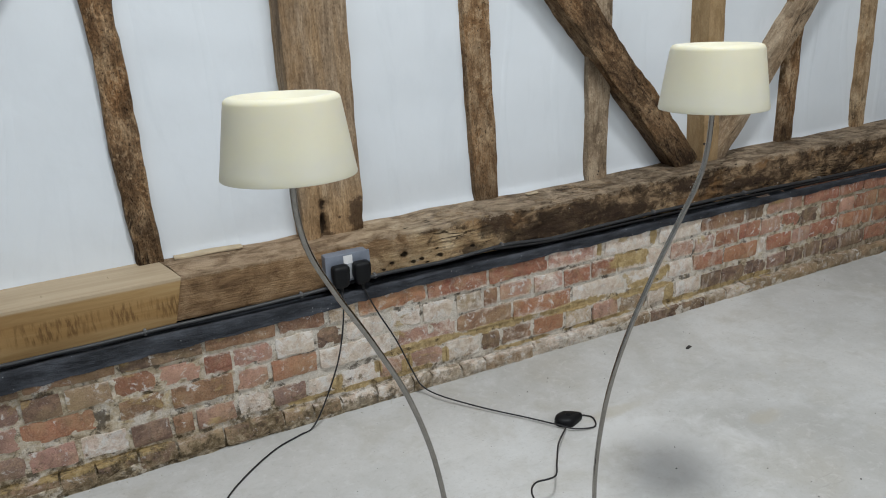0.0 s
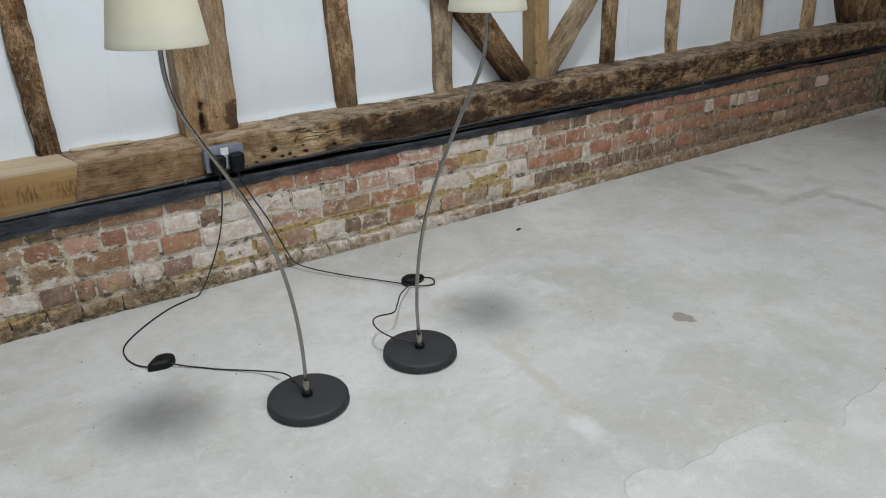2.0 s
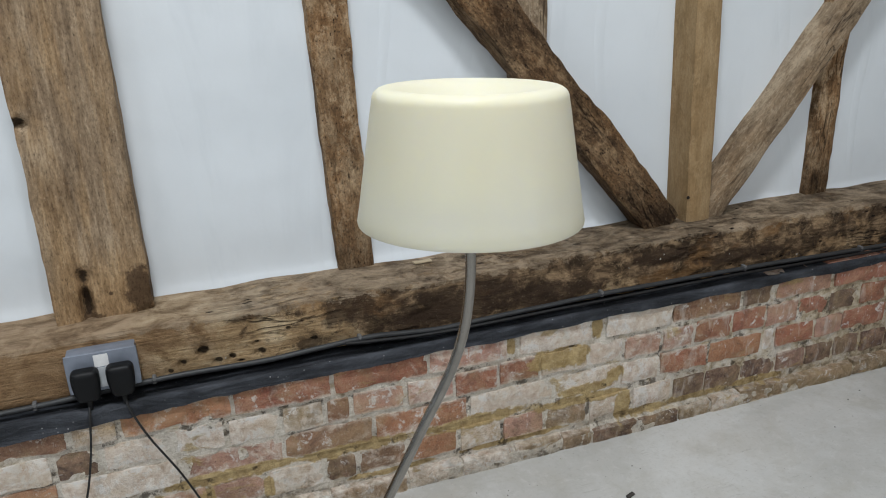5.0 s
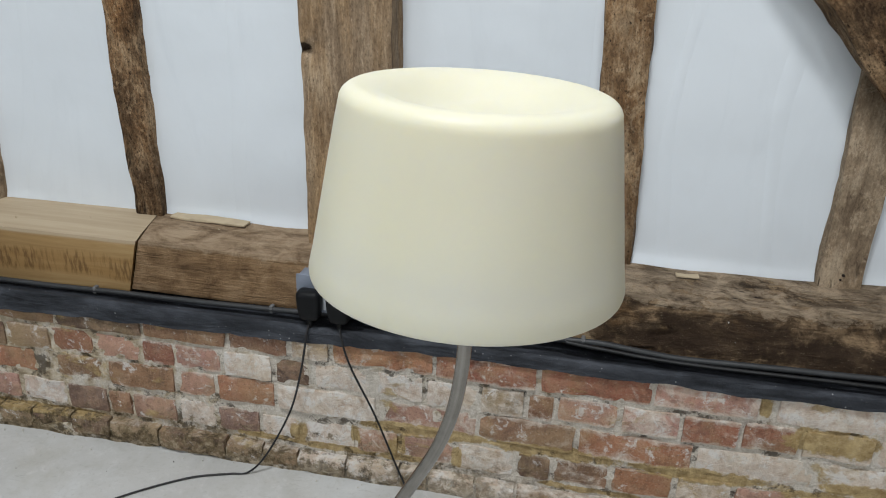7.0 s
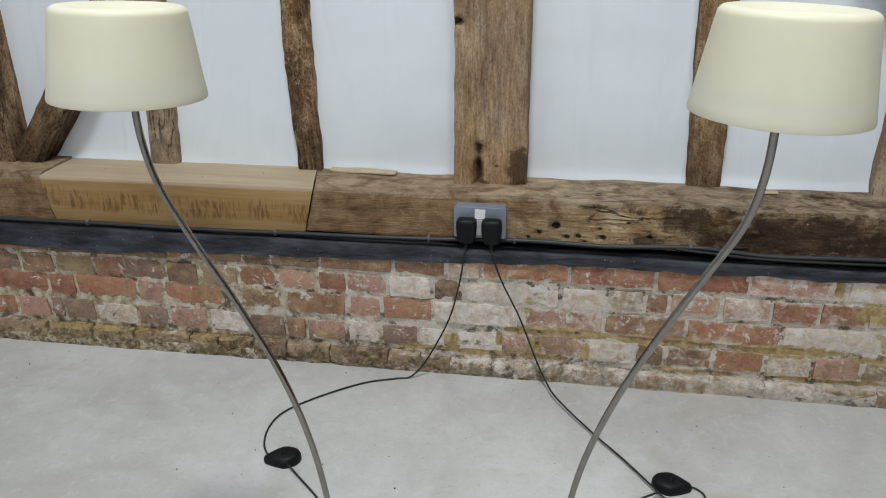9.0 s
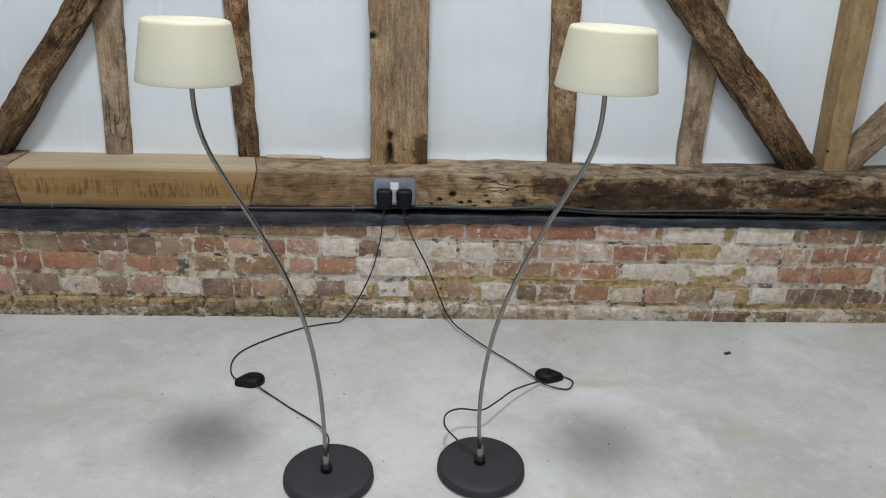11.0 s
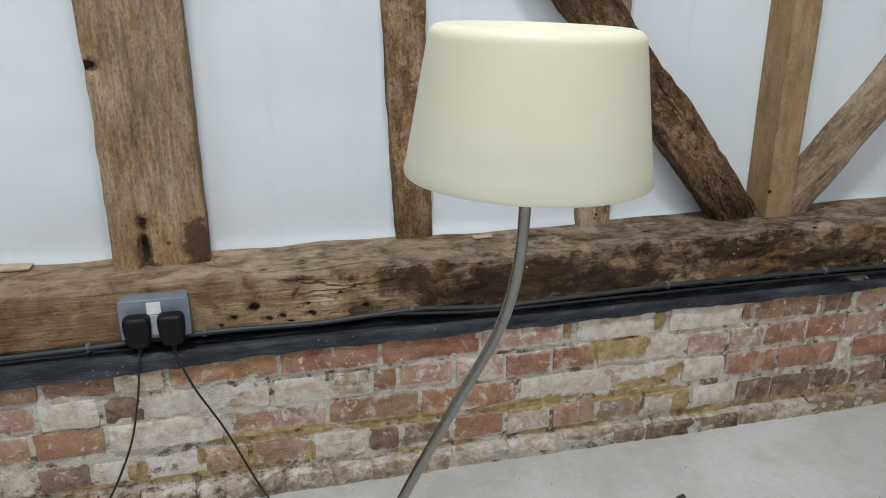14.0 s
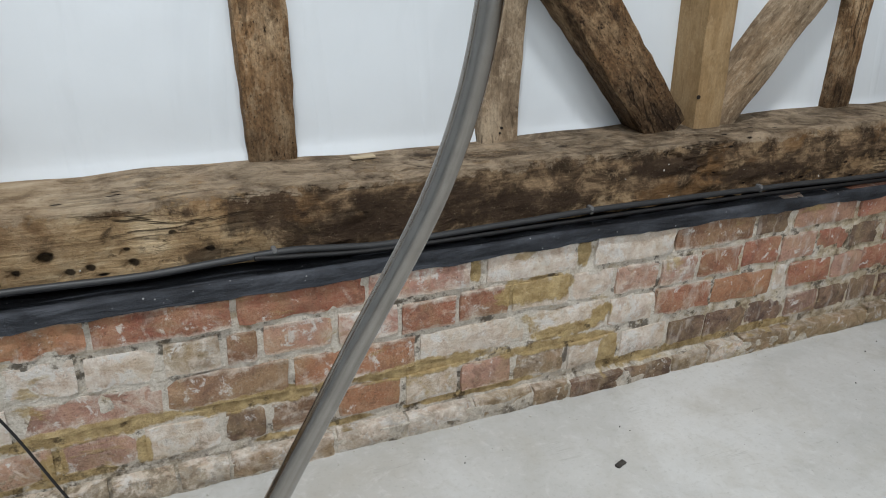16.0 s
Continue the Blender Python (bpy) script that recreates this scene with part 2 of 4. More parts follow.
def beam_material():
    """The sole beam: brown and smooth at one end, pale with holes, then dark and rough, dusty along its top."""
    n = Nodes("oak_beam", 0.82, spec=0.15)
    x = n.axis(0)
    long = n.coords((0.14, 1, 1), True)
    semi = n.coords((0.32, 1, 1), True)
    wide = n.coords((0.6, 1, 1), True)
    grain = n.noise(long, 60, 8, 0.7, 0.5)
    soft = n.noise(n.coords((0.75, 1, 1), True), 18, 8, 0.68, 0.6)
    mott = n.noise(n.coords((0.8, 1, 1), True), 34, 9, 0.75, 0.5)
    blot = n.noise(n.coords((0.85, 1, 1), True, (0.35, 0, 0.1)), 6.5, 8, 0.66, 0.5)
    fleck = n.noise(wide, 160, 5, 0.74)
    tone = n.math("ADD", n.math("MULTIPLY", grain, 0.22), n.math("MULTIPLY", soft, 0.78))
    brown = n.ramp(tone, (0.36, (0.12, 0.07, 0.036)), (0.5, (0.245, 0.152, 0.08)), (0.64, (0.35, 0.235, 0.135)))
    tan = n.ramp(tone, (0.36, (0.21, 0.13, 0.066)), (0.49, (0.43, 0.298, 0.165)), (0.62, (0.58, 0.45, 0.29)))
    black = n.ramp(tone, (0.4, (0.03, 0.02, 0.0125)), (0.5, (0.1, 0.064, 0.038)), (0.61, (0.33, 0.225, 0.133)))
    weather = n.math("ADD", x, n.math("MULTIPLY", n.math("SUBTRACT", blot, 0.5), 1.2))
    c = n.mix(n.ramp(n.math("MULTIPLY_ADD", weather, 2.0, 0.2), (0.45, 0.0), (0.8, 1.0)), brown, tan)
    c = n.mix(n.ramp(n.math("MULTIPLY", x, 0.2), (0.24, 0.0), (0.36, 0.75)), c, brown)
    lead = n.ramp(n.math("MULTIPLY", x, 0.2), (0.09, 0.0), (0.125, 0.02), (0.155, 0.23), (0.3, 0.22), (0.38, 0.1), (0.6, 0.12))
    lead = n.math("ADD", lead, n.math("MULTIPLY_ADD", n.axis(2), 1.1, -0.545))
    patch = n.ramp(n.math("ADD", n.math("MULTIPLY_ADD", mott, 0.5, blot), lead), (0.785, 0.0), (0.865, 0.94))
    patch = n.math("MULTIPLY", patch, n.ramp(x, (0.3, 0.0), (0.5, 1.0)))
    c = n.mix(patch, c, black)
    rough = n.ramp(x, (0.1, 0.25), (0.45, 1.0))
    fibre = n.noise(n.coords((0.03, 1, 1), True), 170, 6, 0.65, 0.4)
    c = n.mix(n.math("MULTIPLY_ADD", rough, 0.35, 0.05), c, n.ramp(fibre, (0.34, (0.34, 0.32, 0.3)), (0.5, (0.95, 0.95, 0.95)), (0.64, (1.35, 1.3, 1.24))), "MULTIPLY")
    c = n.mix(n.math("MULTIPLY", n.ramp(mott, (0.54, 0.0), (0.62, 0.55)), rough), c, (0.03, 0.02, 0.013))
    c = n.mix(n.math("MULTIPLY", n.ramp(mott, (0.36, 0.5), (0.44, 0.0)), rough), c, (0.42, 0.3, 0.18))
    c = n.mix(n.math("MULTIPLY", n.ramp(n.noise(wide, 9, 5), (0.56, 0.0), (0.66, 0.6)), rough), c, (0.26, 0.14, 0.058))
    c = spots(n, c, n.coords(world=True), ((0.68, 0.535, 0.09, 0.05), (0.42, 0.562, 0.05, 0.012), (1.0, 0.5, 0.24, 0.06), (1.27, 0.475, 0.2, 0.04), (0.88, 0.462, 0.14, 0.03), (0.58, 0.46, 0.05, 0.02),
                                                (1.66, 0.53, 0.14, 0.03), (1.95, 0.49, 0.2, 0.025)), (0.045, 0.028, 0.018), 2.6, 0.8)
    crack = n.ramp(n.noise(long, 24, 4, 0.6, 1.0), (0.47, 0.0), (0.493, 1.0), (0.507, 1.0), (0.53, 0.0))
    crack = n.math("MULTIPLY", crack, n.ramp(n.noise(semi, 4, 2), (0.5, 0.0), (0.58, 1.0)))
    crack = n.math("MULTIPLY", crack, rough)
    c = n.mix(n.math("MULTIPLY", crack, 0.8), c, (0.012, 0.009, 0.007))
    top = n.math("SUBTRACT", n.axis(2), n.math("MULTIPLY", x, 0.004))
    top = n.math("ADD", top, n.math("MULTIPLY_ADD", soft, 0.03, -0.015))
    top = n.math("ADD", top, n.math("MULTIPLY", n.math("MULTIPLY_ADD", mott, 0.11, -0.055), rough))
    dust = n.math("MULTIPLY", n.ramp(n.math("MULTIPLY_ADD", top, 10.0, -5.36), (0.25, 0.0), (0.33, 0.8)), n.ramp(x, (0.0, 0.6), (0.5, 0.9), (0.85, 0.8)))
    c = n.mix(dust, c, n.ramp(tone, (0.4, (0.16, 0.115, 0.075)), (0.5, (0.35, 0.272, 0.19)), (0.6, (0.48, 0.385, 0.28))))
    c = n.mix(n.math("MULTIPLY", n.ramp(fleck, (0.6, 0.0), (0.7, 0.4)), rough), c, (0.42, 0.33, 0.22))
    c = n.mix(n.math("MULTIPLY", n.ramp(fleck, (0.33, 0.5), (0.41, 0.0)), rough), c, (0.03, 0.02, 0.013))
    holes = n.ramp(n.voro(semi, 44), (0.09, 1.0), (0.16, 0.0))
    holes = n.math("MULTIPLY", holes, n.ramp(n.noise(semi, 6, 2), (0.52, 0.0), (0.58, 1.0)))
    holes = n.math("MULTIPLY", holes, n.ramp(x, (0.15, 0.0), (0.3, 1.0)))
    c = n.mix(holes, c, (0.012, 0.008, 0.006))
    # the dark inside of the shallow bored holes, painted as spots
    c = spots(n, c, n.coords(world=True), [(hx, hz + 0.004, hr * 1.25, hr * 0.95) for hx, hz, hr, _ in HOLES], (0.01, 0.007, 0.005), 1.2)
    n.colour(c)
    h = n.math("ADD", n.math("MULTIPLY", n.math("ADD", grain, fibre), 0.5), n.math("MULTIPLY", mott, n.math("MULTIPLY_ADD", rough, 0.9, 0.15)))
    h = n.math("ADD", h, n.math("MULTIPLY", fleck, 0.3))
    h = n.math("SUBTRACT", h, n.math("MULTIPLY", crack, 1.0))
    h = n.math("SUBTRACT", h, holes)
    n.bump(h, 0.011)
    return n.mat


OAK_BEAM = beam_material()


def repair_material():
    """Newer oak let into the beam, with dark stain runs on its face."""
    n = Nodes("oak_repair", 0.7, spec=0.25)
    long = n.coords((0.08, 1, 1))
    grain = n.noise(long, 40, 5, 0.6, 0.5)
    c = n.ramp(grain, (0.3, (0.24, 0.142, 0.056)), (0.52, (0.31, 0.195, 0.082)), (0.75, (0.38, 0.258, 0.122)))
    z = n.axis(2)
    band = n.math("MULTIPLY_ADD", n.noise(n.coords((0.6, 1, 0.2)), 5, 3), 0.08, z)
    run = n.noise(n.coords((1, 1, 0.16)), 120, 4, 0.6)
    mask = n.math("MULTIPLY", n.ramp(run, (0.47, 0.0), (0.6, 0.62)), n.ramp(n.noise(n.coords((1, 1, 0.25)), 18, 5), (0.38, 0.25), (0.54, 1.0)))
    inband = n.math("MULTIPLY", n.ramp(band, (0.50, 0.0), (0.515, 1.0)), n.ramp(band, (0.565, 1.0), (0.58, 0.0)))
    c = n.mix(n.math("MULTIPLY", inband, 0.4), c, (0.27, 0.145, 0.045))
    c = n.mix(n.math("MULTIPLY", mask, inband), c, (0.07, 0.033, 0.01))
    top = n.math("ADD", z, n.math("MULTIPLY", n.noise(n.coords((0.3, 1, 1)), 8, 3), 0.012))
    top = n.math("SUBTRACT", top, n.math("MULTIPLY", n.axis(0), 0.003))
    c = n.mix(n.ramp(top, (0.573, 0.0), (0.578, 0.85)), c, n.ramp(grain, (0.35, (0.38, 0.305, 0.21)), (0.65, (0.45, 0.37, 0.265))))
    n.colour(c)
    n.bump(grain, 0.0012)
    return n.mat


OAK_REPAIR = repair_material()


# sandy mortar smeared over joints and bricks: x, z, half width, half height
SMEARS = ((0.333, 0.166, 0.165, 0.02), (0.664, 0.161, 0.165, 0.02), (1.0, 0.159, 0.165, 0.02), (1.343, 0.145, 0.165, 0.016), (1.585, 0.056, 0.099, 0.014), (1.771, 0.062, 0.132, 0.014),
          (2.006, 0.065, 0.11, 0.014), (-0.061, 0.08, 0.11, 0.012), (0.113, 0.075, 0.11, 0.012), (0.289, 0.075, 0.088, 0.012), (1.269, 0.3, 0.105, 0.035), (1.116, 0.376, 0.015, 0.035),
          (1.394, 0.378, 0.02, 0.042), (1.461, 0.203, 0.031, 0.028), (1.366, 0.178, 0.099, 0.021), (1.491, 0.095, 0.031, 0.056), (0.005, 0.112, 0.024, 0.033), (0.267, 0.112, 0.024, 0.035),
          (0.422, 0.1, 0.015, 0.033), (-1.169, 0.069, 0.22, 0.009), (-0.749, 0.066, 0.198, 0.009), (0.158, 0.127, 0.015, 0.028), (0.758, 0.061, 0.132, 0.009), (1.144, 0.063, 0.176, 0.009))


def wall_masks(n):
    """Lime wash, and sandy smears that run over bricks and joints alike."""
    w = n.coords(world=True)
    x = n.axis(0)
    zone = n.ramp(n.math("MULTIPLY_ADD", x, 0.2, 0.5), (0.38, 0.0), (0.5, 1.0), (0.8, 1.0), (0.95, 0.0))
    wash = n.math("ADD", n.math("MULTIPLY_ADD", n.noise(w, 20, 8, 0.7, 0.5), 0.9, 0.05), n.math("MULTIPLY_ADD", n.noise(w, 4, 3), 0.3, -0.15))
    wash = n.math("ADD", wash, n.math("MULTIPLY_ADD", zone, 0.16, -0.135))
    sand = n.noise(n.coords((0.6, 1, 1.3), True, (3.1, 0, 5.2)), 9, 7, 0.66, 0.5)
    sand = n.ramp(sand, (0.6, 0.0), (0.66, 0.75))
    sep = n.t.nodes.new("ShaderNodeSeparateXYZ")
    n.put(sep.inputs[0], w)
    rag = n.math("MULTIPLY_ADD", n.noise(w, 26, 7, 0.68), 3.4, -1.7)
    for sx, sz, rx, rz in SMEARS:
        dx = n.math("MULTIPLY", n.math("SUBTRACT", sep.outputs[0], sx), 1 / rx)
        dz = n.math("MULTIPLY", n.math("SUBTRACT", sep.outputs[2], sz), 1 / rz)
        d = n.math("ADD", n.math("MULTIPLY", n.math("MULTIPLY", dx, dx), n.math("MULTIPLY", dx, dx)), n.math("MULTIPLY", dz, dz))
        sand = n.math("MAXIMUM", sand, n.ramp(n.math("ADD", d, rag), (0.6, 0.93), (1.15, 0.0)))
    return w, wash, sand


def brick_material():
    """Old brick: its colour from the object, with lime wash, soot, chips and smears of mortar."""
    n = Nodes("old_brick", 0.92, spec=0.12)
    base = n.info("Color")
    lime = n.info("Alpha")
    w, wash, sand = wall_masks(n)
    x = n.axis(0)
    fine = n.noise(w, 190, 5, 0.75)
    mid = n.noise(w, 30, 7, 0.72, 0.4)
    c = n.mix(n.ramp(mid, (0.38, 0.0), (0.62, 0.8)), base, n.mix(0.55, base, (0.46, 0.31, 0.2)))
    c = n.mix(n.ramp(fine, (0.34, 0.6), (0.47, 0.0)), c, n.mix(0.7, base, (0.035, 0.025, 0.019)))
    own = n.t.nodes.new("ShaderNodeCombineXYZ")
    for i, k in enumerate((7.0, 3.0, 5.0)):
        n.put(own.inputs[i], n.math("MULTIPLY", n.info("Random"), k))
    mine = n.add(w, own.outputs[0])
    fire = n.noise(mine, 13, 7, 0.66, 0.5)
    c = n.mix(n.ramp(fire, (0.52, 0.0), (0.64, 0.6)), c, n.mix(0.3, (0.12, 0.08, 0.062), base))
    c = n.mix(n.ramp(fire, (0.36, 0.75), (0.47, 0.0)), c, n.mix(0.5, (0.56, 0.36, 0.24), base))
    soot = n.noise(w, 16, 9, 0.74, 0.5)
    c = n.mix(n.ramp(soot, (0.52, 0.0), (0.62, 0.45)), c, n.mix(0.45, (0.09, 0.062, 0.045), base))
    c = n.mix(n.ramp(soot, (0.63, 0.0), (0.7, 0.7)), c, (0.045, 0.033, 0.025))
    lz = n.math("ABSOLUTE", n.axis(2, False))
    rim = n.ramp(n.math("MULTIPLY", lz, 25.0), (0.55, 0.0), (0.85, 0.2))
    wash = n.math("ADD", n.math("ADD", wash, rim), n.math("MULTIPLY_ADD", lime, 0.52, -0.24))
    wash = n.ramp(wash, (0.48, 0.0), (0.57, 0.5), (0.7, 0.95))
    c = n.mix(wash, c, n.ramp(mid, (0.34, (0.5, 0.375, 0.285)), (0.48, (0.68, 0.585, 0.495)), (0.63, (0.83, 0.78, 0.715))))
    flake = n.math("ADD", n.noise(mine, 24, 8, 0.74, 0.4), n.math("MULTIPLY_ADD", lime, 0.14, -0.07))
    c = n.mix(n.ramp(flake, (0.56, 0.0), (0.61, 0.8)), c, (0.74, 0.715, 0.68))
    c = n.mix(n.ramp(flake, (0.35, 0.6), (0.41, 0.0)), c, n.mix(0.35, (0.1, 0.068, 0.05), base))
    stain = n.math("ADD", n.noise(mine, 19, 8, 0.72, 0.8), n.math("MULTIPLY_ADD", n.noise(w, 6, 3), 0.3, -0.15))
    c = n.mix(n.ramp(stain, (0.54, 0.0), (0.63, 0.35)), c, n.mix(0.5, (0.15, 0.105, 0.08), base))
    c = n.mix(n.ramp(n.noise(w, 7, 6, 0.65, 0.6), (0.5, 0.0), (0.62, 0.45)), c, n.mix(0.4, (0.47, 0.35, 0.19), c))
    drip = n.noise(n.coords((1, 1, 0.25), True), 34, 5, 0.62, 0.3)
    drip = n.math("ADD", drip, n.math("MULTIPLY_ADD", n.noise(w, 5, 2), 0.36, -0.18))
    drip = n.math("MULTIPLY", n.ramp(drip, (0.55, 0.0), (0.68, 0.55)), n.ramp(n.math("MULTIPLY", x, 0.2), (0.24, 0.12), (0.36, 1.0), (0.58, 0.8), (0.72, 0.1)))
    c = n.mix(drip, c, (0.60, 0.54, 0.48))
    c = n.mix(sand, c, n.ramp(mid, (0.36, (0.3, 0.205, 0.085)), (0.62, (0.55, 0.41, 0.2))))
    damp = n.ramp(n.math("MULTIPLY_ADD", x, 0.25, 0.5), (0.55, 1.0), (0.68, 0.4))
    grime = n.ramp(n.math("ADD", n.noise(w, 24, 9, 0.75), n.math("MULTIPLY", n.axis(2), -1.5)), (0.38, 0.0), (0.46, 0.85))
    c = n.mix(n.math("MULTIPLY", grime, damp), c, n.ramp(mid, (0.4, (0.06, 0.045, 0.026)), (0.51, (0.2, 0.15, 0.085)), (0.62, (0.44, 0.36, 0.25))))
    c = n.mix(n.ramp(fine, (0.3, 0.55), (0.4, 0.0)), c, n.mix(0.8, c, (0.06, 0.045, 0.032)))
    c = n.mix(n.ramp(fine, (0.58, 0.0), (0.68, 0.4)), c, (0.66, 0.6, 0.52))
    n.colour(c)
    h = n.math("ADD", n.math("MULTIPLY", fine, 0.7), mid)
    h = n.math("ADD", h, n.math("MULTIPLY", wash, 0.3))
    h = n.math("ADD", h, n.math("MULTIPLY", sand, 0.3))
    n.bump(h, 0.0075)
    return n.mat


BRICK = brick_material()


def mortar_material():
    n = Nodes("lime_mortar", 0.95, spec=0.1)
    w, wash, sand = wall_masks(n)
    fine = n.noise(w, 170, 5, 0.72)
    mid = n.noise(w, 40, 7, 0.7)
    c = n.ramp(mid, (0.34, (0.24, 0.18, 0.115)), (0.48, (0.5, 0.415, 0.295)), (0.62, (0.68, 0.6, 0.475)))
    c = n.mix(n.ramp(wash, (0.37, 0.0), (0.47, 0.85)), c, n.ramp(fine, (0.35, (0.55, 0.495, 0.42)), (0.6, (0.76, 0.715, 0.65))))
    c = n.mix(sand, c, n.ramp(mid, (0.36, (0.3, 0.205, 0.085)), (0.62, (0.55, 0.41, 0.2))))
    pit = n.math("ADD", n.noise(w, 17, 8, 0.72), n.ramp(n.math("MULTIPLY_ADD", n.axis(0), 0.1, 0.5), (0.4, 0.02), (0.5, 0.0), (0.8, 0.0), (0.9, 0.09)))
    c = n.mix(n.ramp(pit, (0.55, 0.0), (0.61, 0.8)), c, (0.06, 0.045, 0.03))
    c = n.mix(n.ramp(n.math("MULTIPLY_ADD", n.axis(0), 0.1, 0.5), (0.73, 0.0), (0.8, 0.7)), c, n.ramp(mid, (0.4, (0.1, 0.075, 0.05)), (0.6, (0.24, 0.185, 0.125))))
    grime = n.ramp(n.math("ADD", n.noise(w, 24, 9, 0.75), n.math("MULTIPLY", n.axis(2), -1.5)), (0.38, 0.0), (0.46, 0.85))
    damp = n.ramp(n.math("MULTIPLY_ADD", n.axis(0), 0.25, 0.5), (0.55, 1.0), (0.68, 0.4))
    c = n.mix(n.math("MULTIPLY", grime, damp), c, n.ramp(mid, (0.4, (0.06, 0.045, 0.026)), (0.51, (0.2, 0.15, 0.085)), (0.62, (0.44, 0.36, 0.25))))
    n.colour(c)
    n.bump(n.math("ADD", fine, mid), 0.008)
    return n.mat


MORTAR = mortar_material()


def plaster_material():
    n = Nodes("white_plaster", 0.85, spec=0.2)
    w = n.coords(world=True)
    big = n.noise(w, 2.2, 4, 0.5)
    c = n.ramp(big, (0.3, (0.63, 0.67, 0.705)), (0.7, (0.685, 0.725, 0.76)))
    streak = n.noise(n.coords((1, 1, 0.25), True), 9, 4, 0.6, 0.8)
    c = n.mix(n.ramp(streak, (0.55, 0.0), (0.75, 0.35)), c, (0.57, 0.61, 0.645))
    n.colour(c)
    h = n.math("ADD", n.math("MULTIPLY", big, 1.6), n.math("MULTIPLY", n.noise(w, 40, 4), 0.05))
    line = n.wave(n.coords((1, 1, 0.35), True), 1.1, 9.0, 3.0)
    h = n.math("ADD", h, n.math("MULTIPLY", n.ramp(line, (0.0, 1.0), (0.05, 0.0)), 0.12))
    n.bump(h, 0.008)
    return n.mat


PLASTER = plaster_material()


# marks on the floor, and the far corner's shade as colour: x, y, half sizes, strength, colour
FLOOR_MARKS_AND_SHADE = (
    ((0.83, -0.8, 0.26, 0.2), (0.76, -0.6, 0.16, 0.1), (0.54, -1.56, 0.05, 0.1)), 0.45, (0.62, 0.625, 0.62),
    ((0.612, -1.1, 0.035, 0.13), (0.592, -1.3, 0.03, 0.14), (0.57, -1.48, 0.06, 0.05), (1.21, -0.765, 0.08, 0.04), (0.8, -0.485, 0.13, 0.03), (1.355, -1.34, 0.02, 0.012)), 0.5, (0.4, 0.365, 0.295),
    # the last place here, (4.5, -0.25), paints the shadow in the far corner
    ((2.8, -0.24, 0.06, 0.2), (2.68, -0.56, 0.09, 0.16), (2.85, -0.8, 0.28, 0.05), (3.03, -0.35, 0.05, 0.14), (2.96, -0.98, 0.06, 0.2), (4.5, -0.25, 0.5, 0.3)), 0.5, (0.27, 0.255, 0.23),
    ((1.5, -1.68, 0.14, 0.28), (1.75, -1.3, 0.2, 0.2)), 0.35, (0.33, 0.32, 0.29),
)


def floor_marks_and_shade(n, c, w):
    sep = n.t.nodes.new("ShaderNodeSeparateXYZ")
    n.put(sep.inputs[0], w)
    rag = n.math("MULTIPLY_ADD", n.noise(w, 9, 7, 0.68, 0.6), 3.2, -1.6)
    for places, strength, colour in zip(FLOOR_MARKS_AND_SHADE[::3], FLOOR_MARKS_AND_SHADE[1::3], FLOOR_MARKS_AND_SHADE[2::3]):
        mask = None
        for x, y, rx, ry in places:
            dx = n.math("MULTIPLY", n.math("SUBTRACT", sep.outputs[0], x), 1 / rx)
            dy = n.math("MULTIPLY", n.math("SUBTRACT", sep.outputs[1], y), 1 / ry)
            d = n.math("ADD", n.math("MULTIPLY", dx, dx), n.math("MULTIPLY", dy, dy))
            one = n.ramp(n.math("ADD", d, rag), (0.2, strength), (1.0, 0.0))
            mask = one if mask is None else n.math("MAXIMUM", mask, one)
        c = n.mix(mask, c, colour)
    return c


def concrete_material(name="concrete", gain=1.0):
    n = Nodes(name, 0.62, spec=0.35)
    w = n.coords(world=True)
    big = n.noise(w, 0.9, 7, 0.62, 0.6)
    mid = n.noise(w, 3.6, 8, 0.64, 0.4)
    drag = n.noise(n.coords((0.35, 1, 1), True), 9, 7, 0.7, 0.8)
    fine = n.noise(w, 90, 6, 0.65)
    c = n.ramp(big, (0.32, (0.36, 0.355, 0.335)), (0.52, (0.465, 0.463, 0.448)), (0.68, (0.54, 0.537, 0.522)))
    c = n.mix(n.ramp(mid, (0.5, 0.0), (0.66, 0.45)), c, (0.365, 0.34, 0.29))
    c = n.mix(n.ramp(drag, (0.56, 0.0), (0.68, 0.35)), c, (0.36, 0.355, 0.335))
    c = n.mix(n.ramp(n.noise(n.coords(world=True, shift=(5, 2, 0)), 3.2, 6, 0.62, 0.5), (0.52, 0.0), (0.66, 0.4)), c, (0.57, 0.58, 0.58))
    grainy = n.noise(w, 22, 8, 0.74, 0.5)
    c = n.mix(n.ramp(grainy, (0.53, 0.0), (0.66, 0.3)), c, (0.36, 0.345, 0.31))
    c = n.mix(n.ramp(grainy, (0.36, 0.3), (0.46, 0.0)), c, (0.6, 0.6, 0.59))
    c = n.mix(n.ramp(fine, (0.3, 0.3), (0.45, 0.0)), c, (0.26, 0.25, 0.23))
    scratch = n.ramp(n.noise(n.coords((0.12, 1.6, 1), True), 26, 3, 0.5, 0.2), (0.488, 0.0), (0.497, 1.0), (0.503, 1.0), (0.512, 0.0))
    c = n.mix(n.math("MULTIPLY", scratch, n.ramp(n.noise(w, 7, 2), (0.6, 0.0), (0.66, 0.35))), c, (0.27, 0.26, 0.24))
    specks = n.ramp(n.voro(w, 34), (0.035, 1.0), (0.06, 0.0))
    specks = n.math("MULTIPLY", specks, n.ramp(n.noise(w, 3, 2), (0.44, 0.0), (0.56, 0.8)))
    c = n.mix(specks, c, (0.09, 0.08, 0.07))
